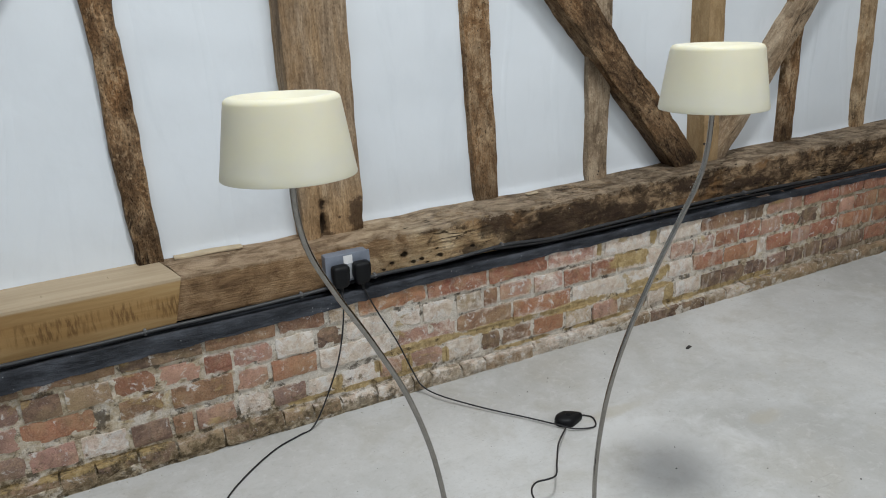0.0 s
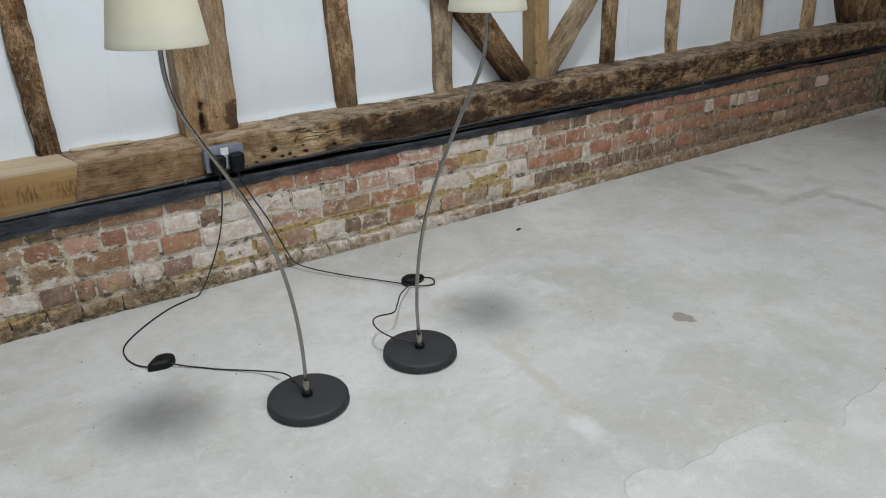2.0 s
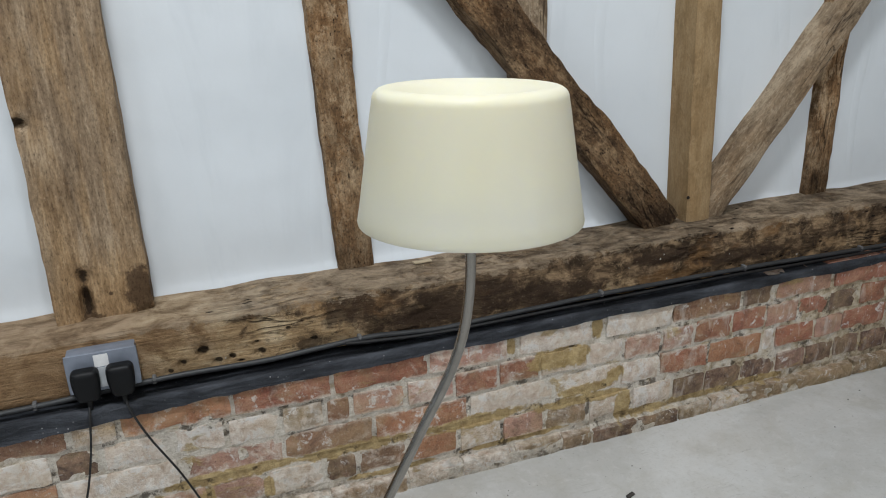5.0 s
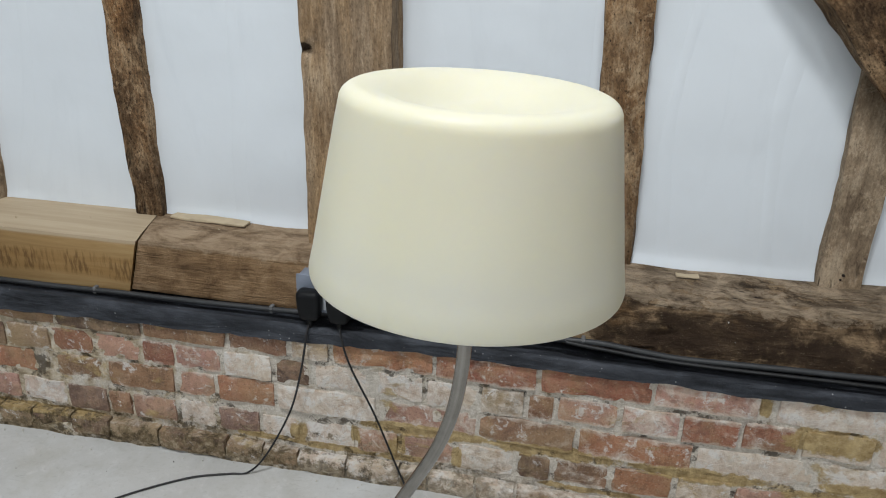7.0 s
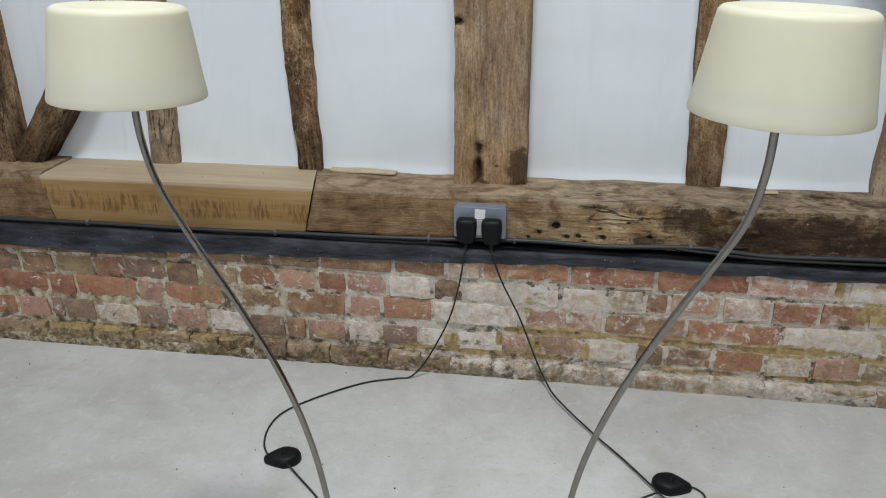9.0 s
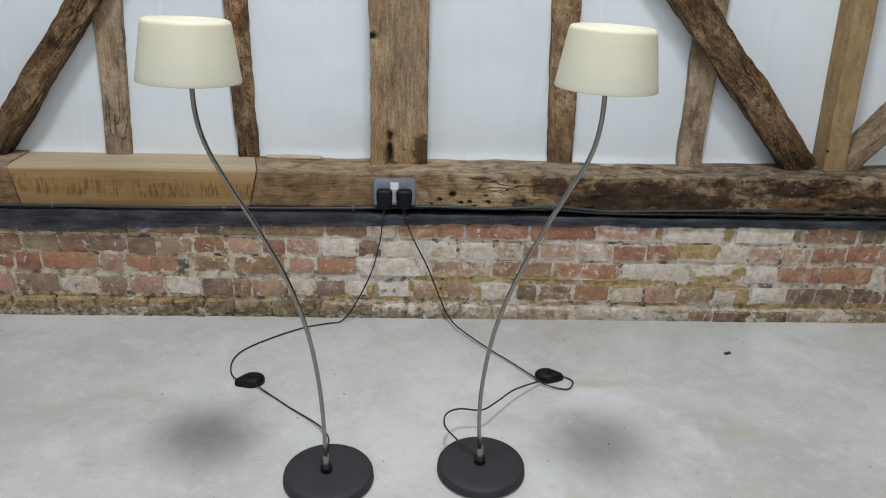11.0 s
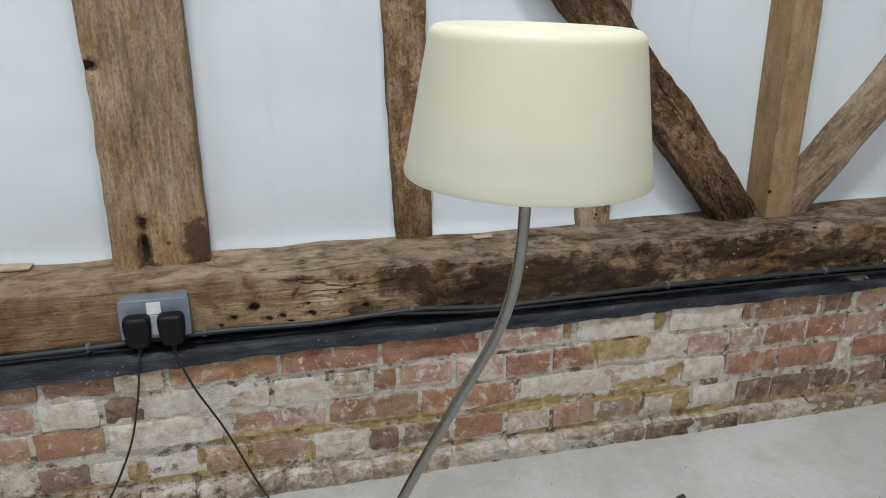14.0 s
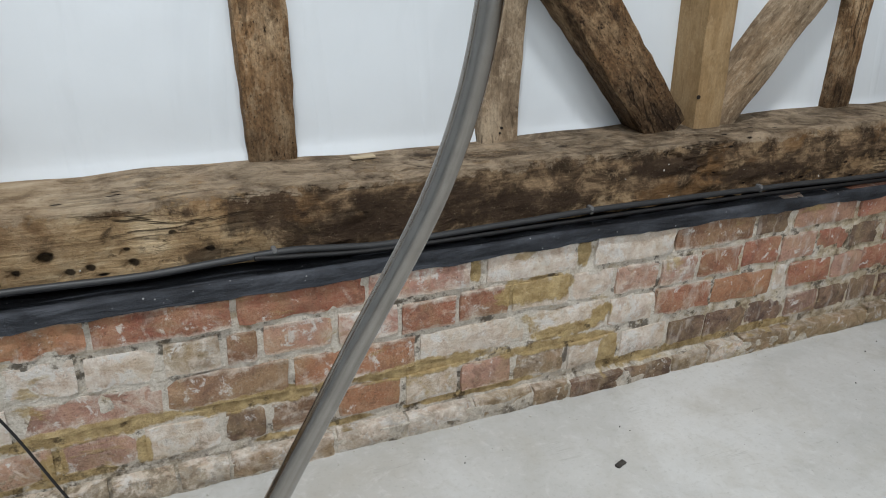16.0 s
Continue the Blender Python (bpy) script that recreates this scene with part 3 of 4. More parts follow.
    if gain == 1.0:
        c = floor_marks_and_shade(n, c, w)
        flat = n.t.nodes.new("ShaderNodeVectorMath")
        flat.operation = "SUBTRACT"
        n.put(flat.inputs[0], w), n.put(flat.inputs[1], (1.287, -1.298, 0.0))
        size = n.t.nodes.new("ShaderNodeVectorMath")
        size.operation = "LENGTH"
        n.put(size.inputs[0], flat.outputs[0])
        d = n.math("ADD", size.outputs["Value"], n.math("MULTIPLY_ADD", n.noise(w, 16, 3), 0.09, -0.045))
        c = n.mix(n.ramp(d, (0.03, 0.75), (0.04, 0.0)), c, (0.2, 0.165, 0.14))
    c = n.mix(1.0, c, (gain, gain, gain), "MULTIPLY")
    n.colour(c)
    n.rough(n.ramp(mid, (0.3, 0.5), (0.7, 0.72)))
    h = n.math("ADD", n.math("MULTIPLY", mid, 1.0), n.math("MULTIPLY", fine, 0.12))
    n.bump(h, 0.003)
    return n.mat


CONCRETE = concrete_material()
SCREED = concrete_material("screed", 1.07)


def plain(name, colour, rough, metal=0.0, spec=0.4, vary=0.12, scale=30.0, relief=0.0):
    n = Nodes(name, rough, metal, spec)
    f = n.noise(n.coords(), scale, 4, 0.6)
    n.colour(n.ramp(f, (0.3, tuple(v * (1 - vary) for v in colour)), (0.7, tuple(min(1, v * (1 + vary)) for v in colour))))
    n.rough(n.ramp(f, (0.3, rough * 0.88), (0.7, min(1.0, rough * 1.1))))
    if relief:
        n.bump(n.noise(n.coords(), scale * 6, 3), relief)
    return n.mat


BLACK_PLASTIC = plain("black_plastic", (0.005, 0.0055, 0.0065), 0.5, spec=0.2)
BASE_GREY = plain("dark_grey_base", (0.021, 0.0215, 0.0245), 0.62, scale=60, relief=0.0004)
STEEL = plain("brushed_steel", (0.3, 0.285, 0.265), 0.17, 1.0, vary=0.1, scale=80)
CABLE = plain("black_cable", (0.014, 0.014, 0.015), 0.5)
CABLE_GREY = plain("dusty_cable", (0.034, 0.035, 0.037), 0.5)
CLIP = plain("grey_clip", (0.13, 0.13, 0.13), 0.6)
SOCKET_GREY = plain("grey_metal_socket", (0.2, 0.225, 0.275), 0.42, 0.2)
PALE_GREY = plain("pale_grey_plastic", (0.42, 0.44, 0.46), 0.5)
LABEL_WHITE = plain("white_label", (0.75, 0.75, 0.75), 0.6)
CHIP_WOOD = plain("pale_wood_chip", (0.42, 0.34, 0.23), 0.8)
CRUMB = plain("dark_crumb", (0.045, 0.04, 0.036), 0.9, vary=0.4)
PALE_CRUMB = plain("pale_crumb", (0.52, 0.5, 0.46), 0.85)


def membrane_material():
    n = Nodes("black_membrane", 0.68, spec=0.25)
    w = n.coords(world=True)
    d = n.noise(n.coords((0.4, 1, 1), True), 20, 5, 0.65)
    c = n.ramp(d, (0.36, (0.012, 0.0135, 0.017)), (0.52, (0.03, 0.0335, 0.041)), (0.68, (0.058, 0.063, 0.075)))
    dust = n.ramp(n.voro(w, 55), (0.06, 1.0), (0.13, 0.0))
    dust = n.math("MULTIPLY", dust, n.ramp(n.noise(w, 9, 2), (0.5, 0.0), (0.6, 0.7)))
    n.colour(n.mix(dust, c, (0.4, 0.4, 0.4)))
    fold = n.noise(n.coords((0.22, 1, 1), True), 26, 6, 0.62, 0.6)
    n.bump(n.math("ADD", fold, n.math("MULTIPLY", n.noise(w, 60, 4, 0.7), 0.25)), 0.014)
    return n.mat


MEMBRANE = membrane_material()


def shade_material():
    n = Nodes("cream_shade", 0.48, spec=0.35)
    f = n.noise(n.coords((1, 1, 0.4)), 9, 3)
    n.colour(n.ramp(f, (0.3, (0.605, 0.577, 0.442)), (0.7, (0.635, 0.609, 0.487))))
    n.b.inputs["Subsurface Weight"].default_value = 0.5
    n.b.inputs["Subsurface Radius"].default_value = (1.0, 0.9, 0.6)
    n.b.inputs["Subsurface Scale"].default_value = 0.03
    return n.mat


SHADE = shade_material()


# ---- building helpers ----
def part(name, bm, material, parent=None, label="", smooth=None):
    """Links a bmesh as one mesh object, under a thing or a part if given."""
    me = bpy.data.meshes.new(name)
    if smooth is not None:
        for f in bm.faces:
            f.smooth = True
    bm.to_mesh(me)
    bm.free()
    me.materials.append(material)
    if smooth is not None:
        me.set_sharp_from_angle(angle=radians(smooth))
    ob = new(name, me)
    if parent is not None:
        ob.parent = parent
    if label:
        tagged(ob, label)
    return ob


def empty(name, at=(0, 0, 0)):
    ob = new(name)
    ob.location = at
    ob.empty_display_size = 0.1
    return ob


def grid_box(sx, sy, sz, nx, ny, nz, fn=None):
    """A box round the origin with divided sides; fn moves each vertex."""
    bm = bmesh.new()
    seen = {}

    def vert(i, j, k):
        key = (i, j, k)
        if key not in seen:
            p = Vector((sx * (i / nx - 0.5), sy * (j / ny - 0.5), sz * (k / nz - 0.5)))
            seen[key] = bm.verts.new(fn(p) if fn else p)
        return seen[key]

    for i in range(nx):
        for j in range(ny):
            for k in (0, nz):
                q = [vert(i, j, k), vert(i + 1, j, k), vert(i + 1, j + 1, k), vert(i, j + 1, k)]
                bm.faces.new(q if k else q[::-1])
    for i in range(nx):
        for k in range(nz):
            for j in (0, ny):
                q = [vert(i, j, k), vert(i + 1, j, k), vert(i + 1, j, k + 1), vert(i, j, k + 1)]
                bm.faces.new(q[::-1] if j else q)
    for j in range(ny):
        for k in range(nz):
            for i in (0, nx):
                q = [vert(i, j, k), vert(i, j + 1, k), vert(i, j + 1, k + 1), vert(i, j, k + 1)]
                bm.faces.new(q if i else q[::-1])
    return bm


def rounded(p, sx, sy, sz, r):
    """Pulls a point of a box towards its rounded edges."""
    h = Vector((sx / 2 - r, sy / 2 - r, sz / 2 - r))
    core = Vector([max(-a, min(a, v)) for v, a in zip(p, h)])
    d = p - core
    return core + d.normalized() * r if d.length > r else p


def lathe(profile, n=48):
    """A solid of revolution round z from (radius, height) pairs."""
    bm = bmesh.new()
    rings = []
    for r, z in profile:
        if r < 1e-6:
            rings.append([bm.verts.new((0, 0, z))])
        else:
            rings.append([bm.verts.new((r * math.cos(2 * math.pi * i / n), r * math.sin(2 * math.pi * i / n), z)) for i in range(n)])
    for a, b in zip(rings, rings[1:]):
        for i in range(n):
            j = (i + 1) % n
            if len(a) == 1:
                bm.faces.new((a[0], b[j], b[i]))
            elif len(b) == 1:
                bm.faces.new((a[i], a[j], b[0]))
            else:
                bm.faces.new((a[i], a[j], b[j], b[i]))
    bmesh.ops.recalc_face_normals(bm, faces=bm.faces)
    return bm


def smooth_line(pts, per=8):
    """Catmull-Rom through the points."""
    pts = [Vector(p) for p in pts]
    pts = [2 * pts[0] - pts[1], *pts, 2 * pts[-1] - pts[-2]]
    out = []
    for a, b, c, d in zip(pts, pts[1:], pts[2:], pts[3:]):
        for i in range(per):
            t = i / per
            out.append(0.5 * (2 * b + (c - a) * t + (2 * a - 5 * b + 4 * c - d) * t * t + (3 * b - a - 3 * c + d) * t ** 3))
    out.append(pts[-2])
    return out


def tube(line, radius, sides=8, ribs=0.0):
    """A round tube along a line of points."""
    bm = bmesh.new()
    rings = []
    side = None
    for i, p in enumerate(line):
        t = (line[min(i + 1, len(line) - 1)] - line[max(i - 1, 0)]).normalized()
        side = t.orthogonal().normalized() if side is None else (side - t * side.dot(t)).normalized()
        up = t.cross(side)
        r = radius * (1 - (ribs if i % 2 else 0))
        rings.append([bm.verts.new(p + (side * math.cos(a) + up * math.sin(a)) * r) for a in [2 * math.pi * k / sides for k in range(sides)]])
    for a, b in zip(rings, rings[1:]):
        for k in range(sides):
            bm.faces.new((a[k], a[(k + 1) % sides], b[(k + 1) % sides], b[k]))
    bm.faces.new(rings[0][::-1]), bm.faces.new(rings[-1])
    bmesh.ops.recalc_face_normals(bm, faces=bm.faces)
    return bm


def rough_noise(p, scale, seed=0.0):
    return noise.noise(Vector(p) * scale + Vector((seed * 3.7, seed * 1.3, seed * 5.1)))


# ---- setting ----
X0, X1 = -6.0, 5.1          # ends of the hall
Y0, YB = -7.0, 0.265        # far side and plaster face
TOP = 5.2
BEAM_Y, BEAM_Z0, BEAM_Z1 = 0.066, 0.435, 0.592


def slab(name, lo, hi, material, label, category="", cuts=(1, 1, 1), fn=None):
    c = [(a + b) / 2 for a, b in zip(lo, hi)]
    s = [b - a for a, b in zip(lo, hi)]
    bm = grid_box(*s, *cuts, fn)
    ob = part(name, bm, material, smooth=40 if fn else None)
    ob.location = c
    return tagged(ob, label, category or name, kind="structure")


slab("floor", (X0, Y0, -0.15), (X1, 0.3, 0.0), CONCRETE, "pale grey worn concrete floor with stains and scuffs", "floor")
slab("ceiling", (X0, Y0, TOP), (X1, 0.5, TOP + 0.1), PLASTER, "plain white ceiling high above the hall", "ceiling")


def wavy_plaster(p):
    q = p.copy()
    if p.y < 0:
        q.y += 0.006 * rough_noise(p, 1.7, 2) + 0.002 * rough_noise(p, 9, 4)
        over = p.z + (TOP + 0.3) / 2 - 0.577 - 0.003 * (p.x + (X0 + X1) / 2)
        q.y -= 0.016 * math.exp(-max(0.0, over) / 0.016) * (0.7 + 0.8 * rough_noise(p, 6, 7))
    return q


slab("wall_north", (X0, YB, 0.3), (X1, YB + 0.2, TOP), PLASTER, "white plaster infill between old oak timbers", "wall", (160, 1, 400), wavy_plaster)
slab("wall_south", (X0, Y0 - 0.2, 0), (X1, Y0, TOP), PLASTER, "plain white plastered wall", "wall")
slab("wall_west", (X0 - 0.2, Y0, 0), (X0, 0.5, TOP), PLASTER, "plain white plastered wall", "wall")
slab("wall_east", (X1, Y0, 0), (X1 + 0.2, 0.5, TOP), OAK_OLD, "brown timber-lined end wall of the hall", "wall")


# ---- timbers ----
def timber(name, foot, head, width, depth, material, label, category="stud", wob=0.006, seed=0, taper=0.0, bow=0.0):
    """A hewn timber whose front face centre runs from foot to head (x, y, z)."""
    a, b = Vector(foot), Vector(head)
    length = (b - a).length
    nz = max(6, int(length / 0.035))

    def shape(p):
        f = p.z / length + 0.5
        q = rounded(p, width, depth, length * 2, 0.008)
        q.x *= 1 + taper * (f - 0.5)
        k = 1.0 if abs(p.x) > width * 0.45 else 0.5
        q.x += k * wob * (rough_noise((p.x * 2, p.y * 2, p.z), 5, seed) * 1.2 + 0.6 * rough_noise(p, 22, seed + 3))
        if abs(p.x) > width * 0.45 and p.y < 0:
            q.y += 0.006 * max(0, rough_noise(p, 11, seed + 8))
        q.y += wob * 0.5 * rough_noise(p, 7, seed + 5)
        q.x += bow * math.sin(math.pi * f)
        return q

    ob = part(name, grid_box(width, depth, length, 6, 3, nz, shape), material, smooth=42)
    z = (b - a).normalized()
    y = Vector((0, 1, 0))
    x = y.cross(z).normalized()
    y = z.cross(x)
    m = Matrix((x, y, z)).transposed().to_4x4()
    m.translation = (a + b) / 2 + y * depth / 2
    ob.matrix_world = m
    return tagged(ob, label, category, "timbers of the wall frame")


def upright(x_foot, x_head, y, width, material, label, category="stud", name="wall_stud", z0=0.56, z1=3.0, z_ref=1.485, **k):
    """A stud given by its centre at the foot and at z_ref."""
    s = (x_head - x_foot) / (z_ref - 0.585)
    return timber(name, (x_foot, y, z0), (x_foot + s * (z1 - z0), y, z1), width, YB + 0.04 - y, material, label, category, **k)


upright(-2.14, -2.125, 0.232, 0.10, OAK_OLD, "old brown oak stud in the plastered wall", seed=1)
upright(-1.588, -1.58, 0.165, 0.172, OAK_OLD, "wide old brown oak post on the sole beam", "post", "wall_post", seed=2)
upright(-1.002, -0.974, 0.232, 0.098, OAK_GREY, "greyish weathered oak stud crossed by a brace", seed=3, wob=0.008, bow=0.012)
upright(-0.498, -0.517, 0.232, 0.086, OAK_OLD, "narrow crooked brown oak stud with a dark foot", seed=4, wob=0.009)
upright(0.751, 0.708, 0.232, 0.104, OAK_WARM, "brown wormy oak stud with pitted edges", seed=6, wob=0.008, taper=-0.12)
grey_stud = upright(1.283, 1.272, 0.232, 0.122, OAK_GREY, "pale grey oak stud crossed by a brace", seed=7, wob=0.007, taper=0.3)
new_post = upright(1.846, 1.81, 0.163, 0.092, OAK_NEW, "newer sawn light oak post", "post", "wall_post", seed=8, wob=0.001)
upright(2.4, 2.398, 0.232, 0.094, OAK_WARM, "dark brown oak stud with a worn foot", seed=9, wob=0.008)
upright(2.936, 2.896, 0.232, 0.085, OAK_TAN, "narrow brown oak stud", seed=10, wob=0.007)
upright(3.625, 3.61, 0.19, 0.205, OAK_TAN, "wide brown oak post with dark knots", "post", "wall_post", seed=11)
upright(4.335, 4.295, 0.232, 0.12, OAK_TAN, "brown oak stud near the hall corner", seed=12)
upright(4.97, 4.97, 0.15, 0.22, OAK_OLD, "brown oak corner post of the hall", "post", "wall_post", seed=13)


def centre_post():
    """The wide post, with a mortise slot and a rotten corner at its foot and a notch in its edge."""
    w, d, z0, z1 = 0.222, YB + 0.04 - 0.165, 0.562, 3.0
    h = z1 - z0
    nz = 230

    def shape(p):
        z = p.z + h / 2
        q = rounded(p, w, d, h * 2, 0.007)
        out = abs(p.x) > w * 0.46
        q.x += (0.006 if out else 0.002) * (rough_noise((p.x * 2, p.y, p.z), 4, 5) + 0.5 * rough_noise(p, 20, 6))
        if p.y < 0:
            q.y += 0.003 * rough_noise((p.x, p.y, p.z * 0.3), 22, 7)
            slot = math.exp(-(((p.x + 0.036) / 0.011) ** 4)) * math.exp(-(((z - 0.055) / 0.042) ** 4))
            slot2 = math.exp(-(((p.x + 0.034) / 0.016) ** 2)) * math.exp(-(((z - 0.125) / 0.02) ** 2))
            q.y += 0.035 * slot + 0.02 * slot2
            rot = max(0.0, (p.x - 0.055) / 0.055) * max(0.0, 1 - z / 0.14)
            q.y += rot * (0.022 + 0.012 * rough_noise(p, 40, 9))
            notch = math.exp(-(((p.x + 0.096) / 0.014) ** 4)) * math.exp(-(((z - 0.50) / 0.012) ** 2))
            q.y += 0.03 * notch
            q.x += 0.002 * notch
        return q

    ob = part("wall_post", grid_box(w, d, h, 26, 3, nz, shape), POST_OAK, smooth=45)
    ob.matrix_world = pose(0.0925, 0.165 + d / 2, (z0 + z1) / 2, 0, -0.4, 0)
    return tagged(ob, "wide grey-brown oak post with a dark slot at its foot", "post", "timbers of the wall frame")


centre_post()


def brace(foot, head, width, material, label, y=0.18, **k):
    a, b = Vector((foot[0], y, foot[1])), Vector((head[0], y, head[1]))
    d = (b - a).normalized()
    return timber("wall_brace", a - d * 0.03, a + d * 2.0, width, YB + 0.03 - y, material, label, "brace", **k)


brace((1.712, 0.6), (1.011, 1.387), 0.118, OAK_DARK, "dark gnarled oak brace rising to the post", y=0.168, seed=21, wob=0.01, bow=0.012)
brace((1.91, 0.6), (2.288, 1.08), 0.09, OAK_GREY, "pale grey oak brace against the light oak post", y=0.18, seed=22, wob=0.006)
brace((-1.452, 0.6), (-0.909, 1.33), 0.096, OAK_DARK, "dark knotty oak brace with a rough face", y=0.172, seed=23, wob=0.008)
brace((-1.645, 0.62), (-2.026, 1.129), 0.13, OAK_GREY, "grey oak brace beside the wide post", y=0.18, seed=24)
brace((4.81, 0.6), (4.60, 0.98), 0.12, OAK_DARK, "dark oak brace in the hall corner", seed=25)


# ---- sole beam ----
def splits(x, z):
    """How deep the weathering cuts into the main beam's face."""
    rough = min(1.0, max(0.0, (x - 0.35) / 0.5))
    n = noise.noise(Vector((x * 3.4, z * 36, 1.7)) + Vector((0, noise.noise(Vector((x * 9, z * 9, 4))) * 0.9, 0)))
    groove = max(0.0, 1 - abs(n) * 7) * max(0.0, noise.noise(Vector((x * 1.9, z * 8, 8.2))) + 0.12)
    deep = groove * (0.016 + 0.03 * math.exp(-(((x - 1.75) / 0.45) ** 2)))
    lump = 0.014 * max(0.0, noise.noise(Vector((x * 5, z * 11, 3.1)))) + 0.007 * noise.noise(Vector((x * 16, z * 30, 5.1)))
    return rough * (deep + lump)




def beam(name, xa, xb, z0, z1, material, label, lean_a=0.0, lean_b=0.0, wob=0.007, seed=0, front=BEAM_Y, worn=0.012, step=0.03, main=False, skew_a=0.0, skew_b=0.0):
    length, height, depth = xb - xa, z1 - z0, YB + 0.06 - front
    nx = int(length / step)
    nz = 18 if main else 7

    def shape(p):
        q = rounded(p, length * 2, depth, height, 0.007)
        f = p.x / length + 0.5
        up = p.z / height
        q.x += (lean_a * (1 - f) + lean_b * f) * -up + (skew_a * (1 - f) + skew_b * f) * (p.y / depth + 0.5)
        wx = xa + f * length
        n1 = rough_noise((wx, p.y, p.z), 2.3, seed)
        n2 = rough_noise((wx * 0.6, p.y, p.z), 13, seed + 2)
        if p.y < 0:
            q.y += wob * (n1 + 0.7 * n2)
            if up > 0.3:
                q.y += worn * max(0, n1 + 0.2) * (up + 0.2)
            if main and p.y < -depth * 0.49:
                wz = (z0 + z1) / 2 + p.z
                q.y += splits(wx, wz)
                for hx, hz, hr, hd in HOLES:
                    q.y += hd * math.exp(-((((wx - hx) / hr) ** 2 + ((wz - hz) / (hr * 0.8)) ** 2) ** 2))
        if up > 0.45:
            q.z += wob * 0.8 * (n2 + n1)
        q.z += 0.003 * wx * (up + 0.5) + 0.009 * max(0, wx - 1.5) * (up + 0.5)
        return q

    ob = part(name, grid_box(length, depth, height, nx, 6, nz, shape), material, smooth=55 if main else 50)
    ob.location = ((xa + xb) / 2, front + depth / 2, (z0 + z1) / 2)
    return tagged(ob, label, "beam", "timbers of the wall frame")


beam("sole_beam", X0, -1.338, 0.416, 0.582, OAK_BEAM, "old dark brown oak sole beam on the brick plinth", 0, 0.028, seed=31)
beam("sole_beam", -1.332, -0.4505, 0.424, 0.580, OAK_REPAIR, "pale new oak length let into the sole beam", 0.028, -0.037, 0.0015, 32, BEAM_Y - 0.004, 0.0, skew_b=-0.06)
beam("sole_beam", -0.4485, X1, 0.431, 0.577, OAK_BEAM, "weathered dark oak sole beam with holes and splits", -0.037, 0, 0.007, 33, step=0.0085, main=True, skew_a=-0.06)


# ---- floor lamps ----


def dish_shade():
    """The shade: a tapered drum with a rolled top rim and a hollow top."""
    r0, r1, h = 0.114, 0.0955, 0.134
    prof = [(r0 - 0.004, 0.0), (r0, 0.001), (r0 + 0.0005, 0.004)]
    for i in range(1, 9):
        f = i / 9
        prof.append((r0 + (r1 - r0) * f, 0.004 + (h - 0.013) * f))
    for i in range(0, 8):
        a = math.pi * 0.55 * i / 7
        prof.append((r1 - 0.012 + 0.012 * math.cos(a), h - 0.011 + 0.011 * math.sin(a)))
    for i in range(1, 13):
        f = i / 12
        prof.append(((r1 - 0.014) * (1 - f), h - 0.0003 - 0.017 * (0.5 - 0.5 * math.cos(math.pi * min(1, f * 1.5)))))
    inner = [(r0 - 0.004, 0.0), (r0 - 0.007, 0.03), (r1 - 0.01, h - 0.04), (0.05, h - 0.043), (0, h - 0.043)]
    bm = lathe(prof[::1], 72)
    other = lathe(inner, 72)
    me = bpy.data.meshes.new("tmp")
    other.to_mesh(me)
    other.free()
    bm.from_mesh(me)
    bpy.data.meshes.remove(me)
    bmesh.ops.remove_doubles(bm, verts=bm.verts, dist=0.0001)
    return bm


def switch_body():
    """A foot switch: a flat rounded teardrop."""
    bm = bmesh.new()
    rings = []
    for f, z in ((0.96, 0.0), (1.0, 0.004), (0.99, 0.016), (0.93, 0.023), (0.8, 0.027), (0.4, 0.0295), (0.0, 0.03)):
        ring = []
        for i in range(28):
            a = 2 * math.pi * i / 28
            w = 0.034 * (1 - 0.45 * max(0, math.cos(a)))
            ring.append(bm.verts.new(((0.047 * math.cos(a) + 0.006 * max(0, math.cos(a)) ** 6) * f, w * math.sin(a) * f, z)))
        rings.append(ring)
    for a, b in zip(rings, rings[1:]):
        for i in range(28):
            j = (i + 1) % 28
            bm.faces.new((a[i], a[j], b[j], b[i]))
    bm.faces.new(rings[0][::-1])
    bmesh.ops.remove_doubles(bm, verts=bm.verts, dist=0.0002)
    bmesh.ops.recalc_face_normals(bm, faces=bm.faces)
    return bm


def plug_body():
    """A moulded plug: a soft box that narrows to its cord at the bottom."""
    def shape(p):
        q = rounded(p, 0.06, 0.042, 0.08, 0.014)
        f = 0.5 - p.z / 0.08
        q.x *= 1 - 0.34 * max(0, f - 0.45)
        q.y += 0.006 * f if p.y < 0 else 0
        return q
    return grid_box(0.06, 0.042, 0.08, 10, 8, 10, shape)


def floor_lamp(base, profile, shade_at, shade_tilt, switch_at, switch_turn, cord_in, cord_out, plug_at, label):
    """A lamp with base, stem, shade, cord, switch and plug; all in world places."""
    lamp = empty("floor_lamp", (base[0], base[1], 0))
    inv = Matrix.Translation((-base[0], -base[1], 0))

    def put(ob):
        ob.matrix_basis = inv @ ob.matrix_basis
        return ob

    r = 0.126
    prof = [(0, 0.001), (r - 0.008, 0.001), (r - 0.003, 0.003), (r, 0.007), (r - 0.002, 0.024), (r - 0.005, 0.029), (r - 0.011, 0.0315), (r - 0.03, 0.033), (0.03, 0.036), (0, 0.036)]
    b = part("base", lathe(prof, 72), BASE_GREY, lamp, "dark grey round plastic base", 40)
    b.location = (0.005, 0.007, 0)
    collar = part("collar", lathe([(0, 0.035), (0.0165, 0.035), (0.0165, 0.05), (0.0145, 0.052), (0, 0.052)], 28), BLACK_PLASTIC, lamp, "black collar", 40)
